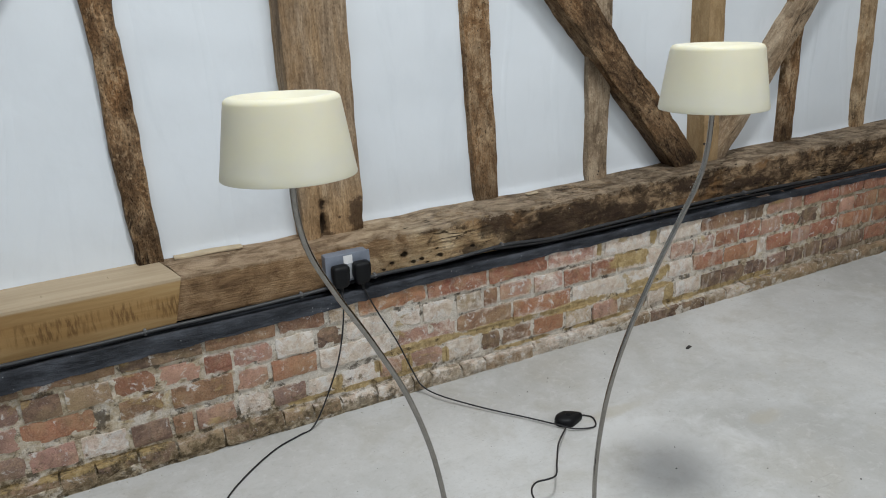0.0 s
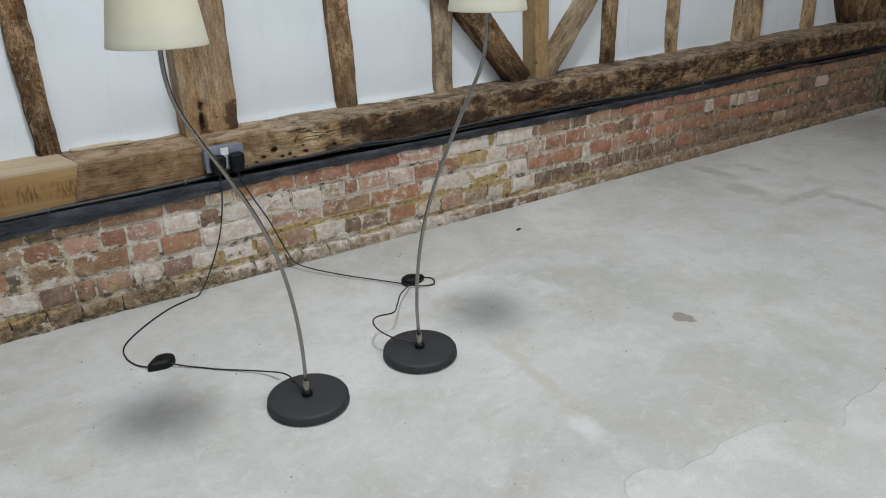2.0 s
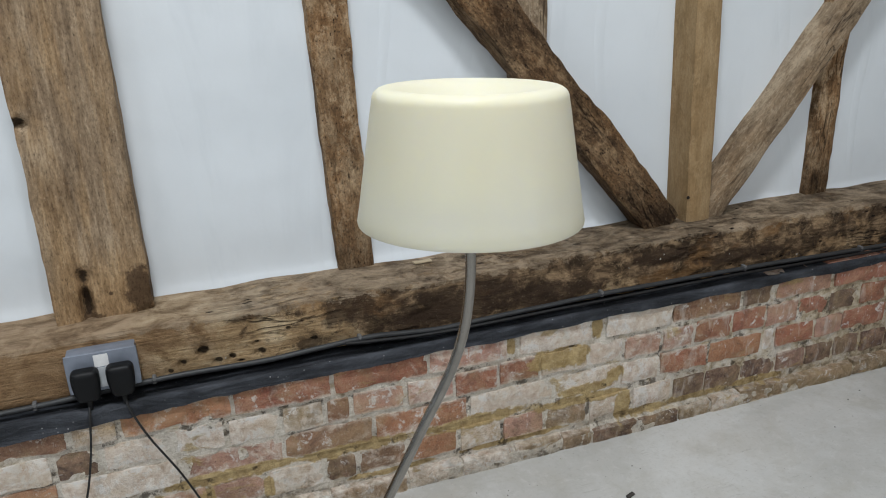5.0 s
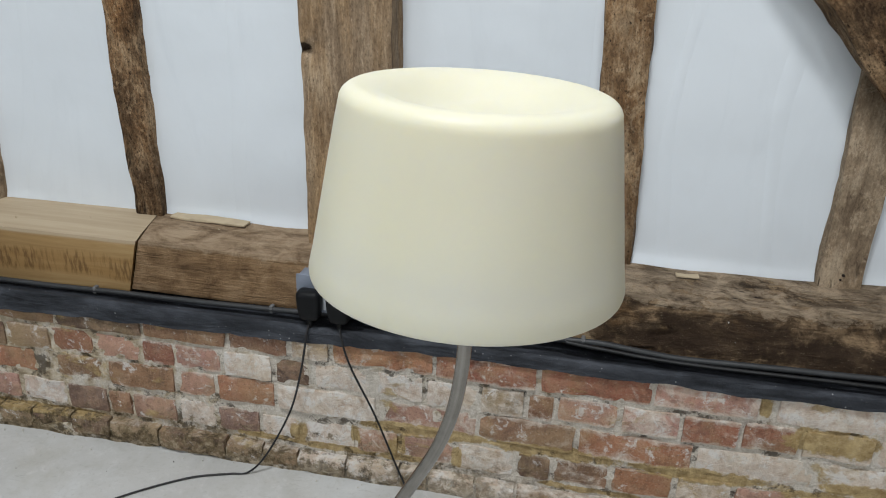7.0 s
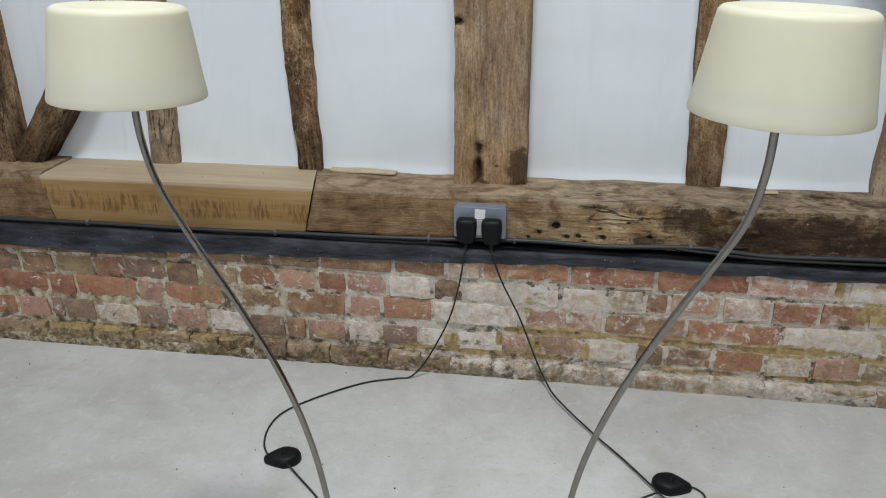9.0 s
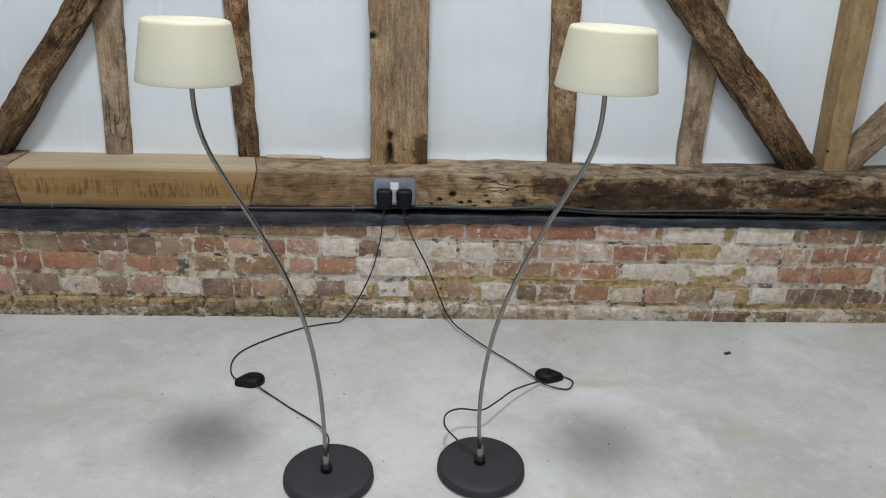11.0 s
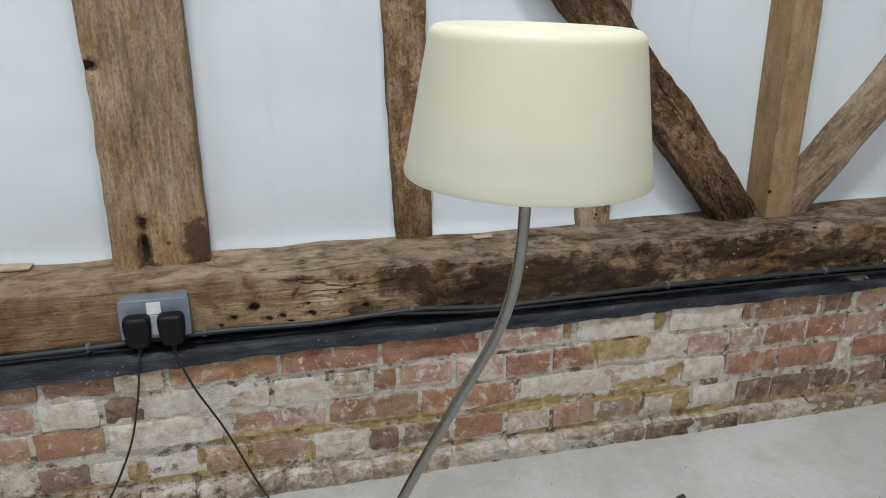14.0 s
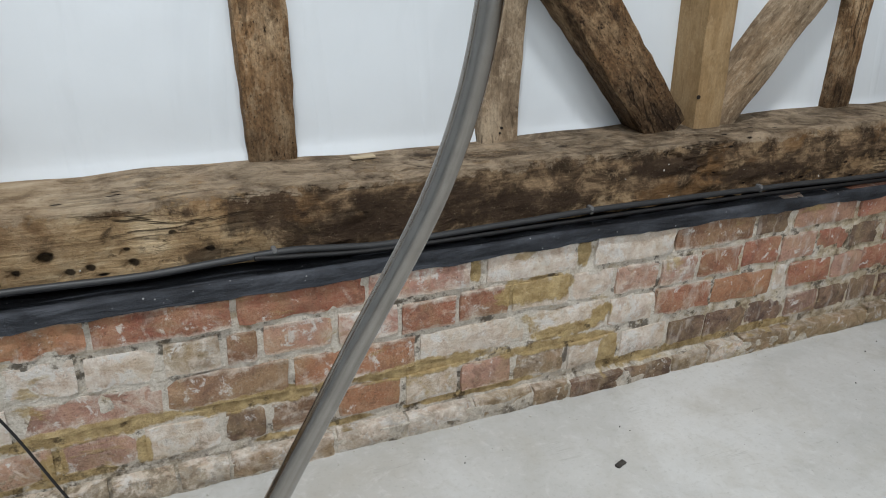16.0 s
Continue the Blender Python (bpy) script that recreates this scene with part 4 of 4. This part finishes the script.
    part("ferrule", lathe([(0, 0.05), (0.013, 0.05), (0.0095, 0.084), (0.0075, 0.089), (0, 0.089)], 28), STEEL, lamp, "steel ferrule", 40)
    line = smooth_line([Vector(p) for p in profile], 14)
    put(part("stem", tube(line, 0.0058, 16), STEEL, lamp, "brushed steel bent stem", 50))
    top = Vector(shade_at)
    sh = part("shade", dish_shade(), SHADE, lamp, "cream plastic shade with rolled rim", 35)
    put(sh)
    sh.matrix_basis = inv @ Matrix.Translation(top) @ pose(0, 0, 0, *shade_tilt)
    end = line[-1]
    hold = part("holder", lathe([(0, 0.0), (0.014, 0.0), (0.0155, 0.003), (0.0155, 0.012), (0.022, 0.02), (0.022, 0.05), (0, 0.05)], 24), BLACK_PLASTIC, lamp, "black lamp holder", 40)
    hold.matrix_basis = inv @ Matrix.Translation(end - Vector((0, 0, 0.006)))
    cord = part("cord", tube(smooth_line(cord_in, 10), 0.0027, 8), CABLE, lamp, "thin black cord", 60)
    put(cord)
    cord2 = part("cord", tube(smooth_line(cord_out, 10), 0.0027, 8), CABLE, lamp, "thin black cord", 60)
    put(cord2)
    sw = part("foot_switch", switch_body(), BLACK_PLASTIC, lamp, "black foot switch", 40)
    sw.matrix_basis = inv @ pose(*switch_at, 0.0, 0, 0, switch_turn)
    knob = part("button", lathe([(0, 0.028), (0.009, 0.028), (0.0085, 0.032), (0.005, 0.0335), (0, 0.0335)], 20), BLACK_PLASTIC, sw, smooth=40)
    pl = part("plug", plug_body(), BLACK_PLASTIC, lamp, "black moulded plug", 40)
    pl.matrix_basis = inv @ Matrix.Translation(plug_at)
    relief = part("strain_relief", lathe([(0, -0.056), (0.0045, -0.062), (0.0075, -0.038), (0.01, -0.033), (0, -0.033)], 14), BLACK_PLASTIC, pl, smooth=40)
    return tagged(lamp, label, "lamp", "pair of floor lamps")


CORDS = {
    "l_in": [(-0.079, -0.974, 0.042), (-0.083, -0.92, 0.046), (-0.088, -0.84, 0.036), (-0.13, -0.745, 0.012), (-0.235, -0.64, 0.004), (-0.275, -0.60, 0.004), (-0.325, -0.555, 0.007), (-0.362, -0.523, 0.014)],
    "l_out": [(-0.41, -0.51, 0.008), (-0.455, -0.45, 0.004), (-0.472, -0.37, 0.004), (-0.452, -0.29, 0.004), (-0.37, -0.20, 0.004), (-0.256, -0.113, 0.004), (-0.163, -0.075, 0.004),
              (-0.116, -0.06, 0.006), (-0.067, -0.045, 0.063), (-0.001, -0.035, 0.199), (0.031, -0.03, 0.319), (0.045, -0.02, 0.413), (0.048, 0.0, 0.45)],
    "r_in": [(0.352, -0.938, 0.044), (0.325, -0.912, 0.05), (0.289, -0.879, 0.06), (0.256, -0.85, 0.085), (0.262, -0.80, 0.092), (0.305, -0.756, 0.08), (0.373, -0.75, 0.072),
             (0.43, -0.68, 0.056), (0.497, -0.595, 0.045), (0.597, -0.497, 0.016)],
    "r_out": [(0.678, -0.455, 0.009), (0.702, -0.458, 0.004), (0.716, -0.485, 0.004), (0.688, -0.528, 0.004), (0.62, -0.512, 0.01), (0.585, -0.468, 0.012), (0.525, -0.378, 0.01), (0.435, -0.262, 0.012),
              (0.34, -0.13, 0.02), (0.303, -0.05, 0.03), (0.275, -0.038, 0.085), (0.219, -0.035, 0.227), (0.161, -0.03, 0.345), (0.131, -0.015, 0.419), (0.126, 0.0, 0.45)],
}
L_STEM = [(-0.078, -0.990, 0.05), (-0.081, -0.994, 0.2), (-0.092, -0.992, 0.34), (-0.117, -0.988, 0.48), (-0.162, -0.985, 0.62), (-0.227, -0.984, 0.755), (-0.287, -0.984, 0.865),
          (-0.33, -0.985, 0.955), (-0.347, -0.987, 1.035), (-0.348, -0.989, 1.13)]
R_STEM = [(0.352, -0.954, 0.05), (0.342, -0.961, 0.2), (0.348, -0.967, 0.34), (0.37, -0.974, 0.48), (0.411, -0.985, 0.62), (0.465, -0.998, 0.755), (0.516, -1.009, 0.865),
          (0.557, -1.018, 0.955), (0.572, -1.024, 1.035), (0.572, -1.029, 1.14)]
L_BASE, R_BASE = (-0.078, -0.990), (0.352, -0.954)
L_SHADE, R_SHADE = (-0.352, -0.991, 1.102), (0.572, -1.029, 1.116)

floor_lamp(L_BASE, L_STEM, L_SHADE, (-3, 1.5, 0), (-0.382, -0.497), 197,
           CORDS["l_in"], CORDS["l_out"], (0.050, -0.004, 0.493), "floor lamp with cream shade, bent steel stem and dark base")
floor_lamp(R_BASE, R_STEM, R_SHADE, (-2, 1.5, 0), (0.634, -0.457), -8,
           CORDS["r_in"], CORDS["r_out"], (0.124, -0.004, 0.493), "floor lamp with cream shade, bent stem and looped cord")


# ---- socket on the beam ----
def socket():
    ob = empty("wall_socket", (0.087, BEAM_Y, 0.51))

    def soft(sx, sy, sz, r):
        return grid_box(sx, sy, sz, 10, 6, 8, lambda p: rounded(p, sx, sy, sz, r))

    box = part("back_box", soft(0.150, 0.046, 0.092, 0.006), SOCKET_GREY, ob, "grey metal back box", 40)
    box.location = (0, -0.015, 0)
    face = part("face_plate", soft(0.156, 0.009, 0.098, 0.004), SOCKET_GREY, ob, "grey metal face plate", 40)
    face.location = (0, -0.0415, 0)
    lab = part("label_sticker", grid_box(0.031, 0.001, 0.03, 2, 1, 2), LABEL_WHITE, ob, "small white sticker")
    lab.location = (0.0, -0.0467, 0.028)
    mid = part("switch_panel", soft(0.022, 0.004, 0.05, 0.0018), PALE_GREY, ob, "pale grey switch strip", 40)
    mid.location = (0.0, -0.047, -0.014)
    return tagged(ob, "grey metal double socket with white sticker on the oak beam", "socket")


socket()


# ---- membrane and cables along the plinth ----
def membrane():
    """The black sheet that hangs from under the beam over the top of the bricks."""
    bm = bmesh.new()
    rows = []
    n = 360
    xa, xb = -3.5, X1 - 0.01
    for i in range(n + 1):
        x = xa + (xb - xa) * i / n
        lift = 0.362 + 0.036 * min(1, max(0, (x + 1.1) / 1.5)) + 0.006 * min(1, max(0, x - 0.4)) + 0.02 * min(1, max(0, (x - 3.1) / 0.6))
        rag = 0.008 * rough_noise((x, 0, 0), 6, 1) + 0.006 * rough_noise((x, 0, 0), 31, 2)
        low = lift + rag
        y = -0.006 + 0.003 * rough_noise((x, 1, 0), 4) - 0.012 * min(1, max(0, (-0.6 - x) / 0.5))
        mid = 0.433 + 0.004 * rough_noise((x, 2, 0), 5)
        dip = mid - 0.022 + 0.003 * rough_noise((x, 4, 0), 9)
        prof = [(BEAM_Y + 0.06, dip), (0.05, dip), (0.03, dip + 0.004), (0.016 + y, mid - 0.004), (0.01 + y, mid), (0.003 + y, mid - 0.001), (y, mid - 0.005), (y - 0.001, (mid + low) / 2), (y, low + 0.01),
                (y - 0.002, low), (y + 0.001, low), (y + 0.003, low + 0.012)]
        rows.append([bm.verts.new((x, a, b)) for a, b in prof])
    for a, b in zip(rows, rows[1:]):
        for k in range(len(a) - 1):
            bm.faces.new((a[k], a[k + 1], b[k + 1], b[k]))
    bmesh.ops.recalc_face_normals(bm, faces=bm.faces)
    ob = part("membrane_strip", bm, MEMBRANE, smooth=60)
    return tagged(ob, "black rubbery damp-proof strip draped over the brick plinth", "strip")


membrane()


def wall_cable(knots, y, dz, radius, material, label, seed, clips):
    """A cable sagging through the given (x, z) knots, held by small clips."""
    line = smooth_line([(x, y + 0.003 * rough_noise((x, 5, 0), 2, seed), z + dz) for x, z in knots], 12)
    line = [p + Vector((0, 0, 0.0015 * rough_noise((p.x, 3, 0), 7, seed))) for p in line]
    ob = part("wall_cable", tube(line, radius, 10), material, smooth=60)
    tagged(ob, label, "cable")
    for cx in clips:
        q = min(line, key=lambda v: abs(v.x - cx))
        bm = grid_box(0.011, 0.02, 0.02, 4, 4, 4, lambda v: rounded(v, 0.011, 0.02, 0.02, 0.004))
        clip = part("cable_clip", bm, CLIP, ob, "small grey cable clip", 40)
        clip.location = q + Vector((0, 0.003, 0.001))
    return ob


MAIN_RUN = ((-3.4, 0.413), (-2.2, 0.418), (-1.2, 0.425), (-0.85, 0.424), (-0.5, 0.428), (-0.1, 0.434), (0.19, 0.446), (0.45, 0.444), (0.70, 0.455), (0.82, 0.447), (0.95, 0.440), (1.2, 0.446),
            (1.43, 0.452), (1.95, 0.45), (2.6, 0.437), (3.2, 0.441), (3.8, 0.452), (4.4, 0.452), (5.05, 0.448))
SECOND_RUN = ((0.66, 0.452), (0.74, 0.444), (0.9, 0.434), (1.2, 0.434), (1.43, 0.436), (1.95, 0.436), (2.6, 0.428), (3.2, 0.43), (3.8, 0.44), (4.4, 0.44), (5.05, 0.437))
wall_cable(MAIN_RUN, 0.052, 0.0, 0.0074, CABLE_GREY, "dusty black cable clipped along the sole beam", 3, (-1.18, -0.55, -0.08, 0.20, 0.70, 1.43, 1.95, 2.45, 2.95, 3.5))
wall_cable(SECOND_RUN, 0.042, 0.0, 0.005, CABLE, "thin black cable lying behind the membrane strip", 7, (3.0,))


# ---- brick plinth ----
TONE = {
    "r": (0.35, 0.145, 0.095), "o": (0.44, 0.2, 0.115), "b": (0.265, 0.148, 0.092), "k": (0.135, 0.09, 0.07),
    "p": (0.48, 0.275, 0.215), "d": (0.25, 0.16, 0.135), "w": (0.7, 0.56, 0.465), "c": (0.5, 0.39, 0.25), "e": (0.31, 0.225, 0.14),
}
LIME = {"r": 0.32, "o": 0.26, "b": 0.36, "k": 0.15, "p": 0.42, "d": 0.36, "w": 0.82, "c": 0.7, "e": 0.46}
MIDS = (0.370, 0.290, 0.210, 0.115, 0.033)      # middle of each course, top first
RISE = (0.082, 0.086, 0.088, 0.088, 0.068)
FALL = (0.001, 0.003, 0.007, 0.008, 0.01)        # how the courses sink along x
# x of the first brick, then the bricks in turn: kind and length with its joint in mm (_ is bare mortar)
COURSES = (
    # first bricks of the top course take dark kinds for dirt and painted shadow
    (-1.327, "k151 k262 b257 k249 b230 b169 c106 o260 r251 r262 p236 _29 w245 _38 w237 b256 k130 p240 r244 r172 r309 o272 o289 o315 r296 b288 b319 b250"),
    (-1.316, "e141 r103 d145 k113 e134 r125 p136 r92 p131 w142 k104 w159 w127 w133 e115 b70 p150 p139 r132 r132 c157 w123 p132 p119 r146 r132 p130 r130 k130 r130"
             " p117 r168 r175 w88 r148 w76 w83 w141 b151 b144 b161 k154 w158 b129 b282 b150"),
    (-1.351, "r96 o220 p93 o203 _57 b153 b199 p113 o164 w270 p254 b240 o274 w271 c222 w140 r183 o211 w47 r170 p120 r200 o249 r291 o287 r289 r275 b292 b204 b360"),
    (-1.367, "d52 d116 w147 d112 p137 w143 d123 b68 p135 w112 d123 w108 w149 p114 p145 c153 k92 b139 o151 c136 p137 e144 c155 w149 k122 k144 k140 d125 k120 k120 k119"
             " k192 r176 b98 k193 k161 k143 b178 c160 d159 k144 k169 p153 k165 k148 b120"),
    (-1.38, "e161 e154 e195 e100 k120 k115 e146 k195 e101 e100 w131 w140 e74 w123 w100 e219 w160 w164 e157 e100 k160 k154 e121 w116 e182 e300 e320 e280 e340 e300 e310 e330 e290 e300"),
)
wall = empty("brick_plinth", (0, 0, 0))
tagged(wall, "low old red brick plinth with lime wash and sandy mortar", "wall", kind="structure")


def mortar_bed():
    def shape(p):
        q = p.copy()
        if p.y < 0:
            q.y += 0.002 * rough_noise(p, 9, 1) + 0.0025 * rough_noise(p, 34, 2) + 0.012 * max(0, rough_noise(p, 19, 6) - 0.1)
            if p.z > 0.17:
                q.z -= 0.035 * min(1, max(0, -(p.x + (X1 - 3.6) / 2) / 1.3))
            if p.z < -0.145:
                q.y -= 0.026 + 0.006 * rough_noise(p, 12, 3)
        return q
    ob = part("mortar_bed", grid_box(X1 + 3.6, 0.22, 0.41, 700, 1, 40, shape), MORTAR, wall, "crumbly lime mortar")
    ob.location = ((X1 - 3.6) / 2, 0.006 + 0.11, 0.19)


mortar_bed()


def brick_mesh(length, height, seed):
    nx = 12 if length > 0.2 else 6

    def shape(p):
        q = rounded(p, length, 0.08, height, 0.006)
        edge = max(abs(p.x) / (length / 2), abs(p.z) / (height / 2))
        if p.y < 0:
            q.y += 0.003 * rough_noise(p, 20, seed) + 0.004 * rough_noise(p, 45, seed + 1)
            if edge > 0.9:
                q.y += 0.009 * max(0, rough_noise(p, 30, seed + 2))
        q.x += 0.0045 * rough_noise(p, 24, seed + 3)
        q.z += 0.005 * rough_noise(p, 24, seed + 4)
        return q

    bm = grid_box(length, 0.08, height, nx, 1, 4, shape)
    for f in [f for f in bm.faces if f.calc_center_median().y > 0.03]:
        bm.faces.remove(f)
    me = bpy.data.meshes.new("brick")
    for f in bm.faces:
        f.smooth = True
    bm.to_mesh(me)
    bm.free()
    me.materials.append(BRICK)
    me.set_sharp_from_angle(angle=radians(50))
    return me


LONG = [brick_mesh(0.236, 0.066, 40 + i) for i in range(9)]
SHORT = [brick_mesh(0.112, 0.066, 60 + i) for i in range(9)]
rng = random.Random(4)


def lay(x, w, z, rise, code, proud, tight=1.0):
    long = w > 0.18
    me = rng.choice(LONG if long else SHORT)
    ob = bpy.data.objects.new("brick", me)
    scene.collection.objects.link(ob)
    ob.parent = wall
    ob.location = (x + w / 2, 0.04 + proud + rng.uniform(-0.003, 0.004), z + rng.uniform(-0.003, 0.003))
    ob.rotation_euler = (rng.uniform(-0.02, 0.02), rng.uniform(-0.018, 0.018), rng.uniform(-0.015, 0.015))
    full = 0.236 if long else 0.112
    ob.scale = ((w - tight * rng.uniform(0.006, 0.013)) / full, 1, (rise - rng.uniform(0.011, 0.017)) / 0.066)
    tone, k = TONE[code], rng.uniform(0.86, 1.16)
    bare_shaded = min(1, max(0, (x - 2.4) / 1.3))      # less lime wash towards the far end
    # the dim far corner's shade is put into the brick tone
    k *= 1 - 0.2 * bare_shaded
    ob.color = (*[min(1, v * k * rng.uniform(0.95, 1.05)) for v in tone], min(1, max(0, LIME[code] * (1 - 0.45 * bare_shaded) + rng.uniform(-0.1, 0.1))))


for n_row, (x_first, bricks) in enumerate(COURSES):
    z, rise, rubble = MIDS[n_row], RISE[n_row], n_row == 4
    x = x_first
    for item in bricks.split():
        code, w = item[0], int(item[1:]) / 1000
        if code != "_" and x + w < X1:
            drop = 0.028 * min(1, max(0, (0.2 - x) / 1.1)) if n_row == 0 else 0.0
            lay(x, w, z - FALL[n_row] * min(x, 1.6) + 0.016 * min(1, max(0, x - 1.6)) - drop / 2, rise - drop, code, -0.023 if rubble else 0.0, 0.35 if rubble else 1.0)
        x += w
    x = x_first
    while x > -2.9:
        code = rng.choice("orbrpdb" if n_row < 4 else "ee")
        w = (0.13 if n_row in (1, 3) else 0.25) * rng.uniform(0.94, 1.06)
        x -= w
        drop = 0.028 if n_row == 0 else 0.0
        lay(x, w, z - FALL[n_row] * min(x, 1.6) + 0.016 * min(1, max(0, x - 1.6)) - drop / 2, rise - drop, code, -0.023 if rubble else 0.0)


# ---- patch of newer screed ----
def screed():
    """A thin rough screed laid over part of the floor, its edge wandering."""
    edge = [(0.33, -2.05), (0.40, -1.86), (0.449, -1.79), (0.52, -1.785), (0.603, -1.836), (0.719, -1.842), (0.855, -1.839), (0.994, -1.864), (1.082, -1.926), (1.112, -1.985), (1.16, -1.975), (1.249, -1.944),
            (1.403, -1.934), (1.9, -1.95), (2.6, -2.2), (3.4, -2.9)]
    line = smooth_line([(x, y, 0) for x, y in edge], 14)
    bm = bmesh.new()
    rim, top, far = [], [], []
    for p in line:
        j = Vector((0, 0.012 * rough_noise(p, 14, 2) + 0.006 * rough_noise(p, 40, 3), 0))
        rim.append(bm.verts.new(p + j + Vector((0, 0, 0.0002))))
        top.append(bm.verts.new(p + j + Vector((0, -0.006, 0.0035))))
        far.append(bm.verts.new((p.x, -4.5, 0.0035)))
    for a, b, c in zip(zip(rim, rim[1:]), zip(top, top[1:]), zip(far, far[1:])):
        bm.faces.new((a[0], b[0], b[1], a[1]))
        bm.faces.new((b[0], c[0], c[1], b[1]))
    bmesh.ops.recalc_face_normals(bm, faces=bm.faces)
    ob = part("screed_patch", bm, SCREED)
    return tagged(ob, "paler rough screed patch over the concrete floor", "floor patch", kind="structure")


screed()


# ---- crumbs on floor and beam ----
def crumbs(name, places, size, material, label, seed):
    r = random.Random(seed)
    bm = bmesh.new()
    for x, y, z in places:
        s = size * r.uniform(0.5, 1.4)
        m = Matrix.Translation((x, y, z + s * 0.25)) @ Euler((r.uniform(0, 6), r.uniform(0, 6), r.uniform(0, 6))).to_matrix().to_4x4() @ Matrix.Diagonal((s, s * r.uniform(0.4, 0.8), s * 0.5, 1))
        bmesh.ops.create_icosphere(bm, subdivisions=1, radius=0.5, matrix=m)
    ob = part(name, bm, material)
    return tagged(ob, label, "debris", kind="stuff")


r = random.Random(9)
crumbs("floor_grit", [(r.uniform(-1.4, 2.6), r.uniform(-2.4, -0.05), 0) for _ in range(230)], 0.0045, CRUMB, "small dark grit scattered on the concrete floor", 1)
crumbs("plinth_rubble", [(r.uniform(-2, 4.5), -0.025 - abs(r.gauss(0, 0.02)), 0) for _ in range(170)], 0.006, PALE_CRUMB, "fine mortar crumbs along the foot of the bricks", 2)
crumbs("plaster_specks", [(r.uniform(0.35, 4), BEAM_Y - 0.001 + r.uniform(0, 0.006), r.uniform(0.44, 0.57)) for _ in range(34)], 0.006, PALE_CRUMB, "specks of white plaster on the face of the oak beam", 5)
crumbs("beam_dust", [(r.uniform(-1.2, 3.5), r.uniform(0.085, 0.2), 0.58) for _ in range(28)], 0.005, CHIP_WOOD, "wood dust and chips on the sole beam", 3)


def litter(name, at, size, turn, material, label):
    """A small flat broken piece."""
    bm = grid_box(*size, 5, 3, 2, lambda p: rounded(p, *size, min(size) * 0.4) + Vector((0, 0.2 * size[1] * rough_noise(p, 60, 2), 0.3 * size[2] * rough_noise(p, 40, 1))))
    ob = part(name, bm, material, smooth=40)
    ob.matrix_world = pose(*at, 0, 0, turn)
    return tagged(ob, label, "debris")


litter("plastic_scrap", (1.342, -0.276, 0.0035), (0.027, 0.015, 0.007), 20, CRUMB, "small dark scrap lying on the concrete floor")
litter("wood_chip", (0.93, 0.2, 0.583), (0.055, 0.02, 0.005), 4, CHIP_WOOD, "pale splinter of wood lying on the sole beam")
litter("wood_chip", (-0.315, 0.236, 0.582), (0.22, 0.036, 0.008), -2, CHIP_WOOD, "pale strip of wood along the plaster's foot")


# ---- dark openings in the timbers: a bored hole and two cracks ----
HOLE_DARK = plain("hole_dark", (0.018, 0.012, 0.009), 0.9)


def peg_hole(timber_ob, x, y, z, r):
    """A small opening: a nearly flat dark disc on a timber's face, its inner shade given as colour."""
    prof = [(0, 0.0012), (r * 0.6, 0.001), (r * 0.95, 0.0006), (r, 0.003), (0, 0.006)]
    ob = part("peg_hole", lathe(prof, 14), HOLE_DARK, timber_ob, "small dark disc for the shade in an opening", 40)
    ob.matrix_basis = timber_ob.matrix_basis.inverted() @ pose(x, y, z, -90, 0, 0)


peg_hole(new_post, 1.80, 0.1615, 0.67, 0.0055)
# small cracks in the grey stud, drawn as dark discs
peg_hole(grey_stud, 1.283, 0.2305, 0.612, 0.0035)
peg_hole(grey_stud, 1.279, 0.2305, 0.6, 0.0025)
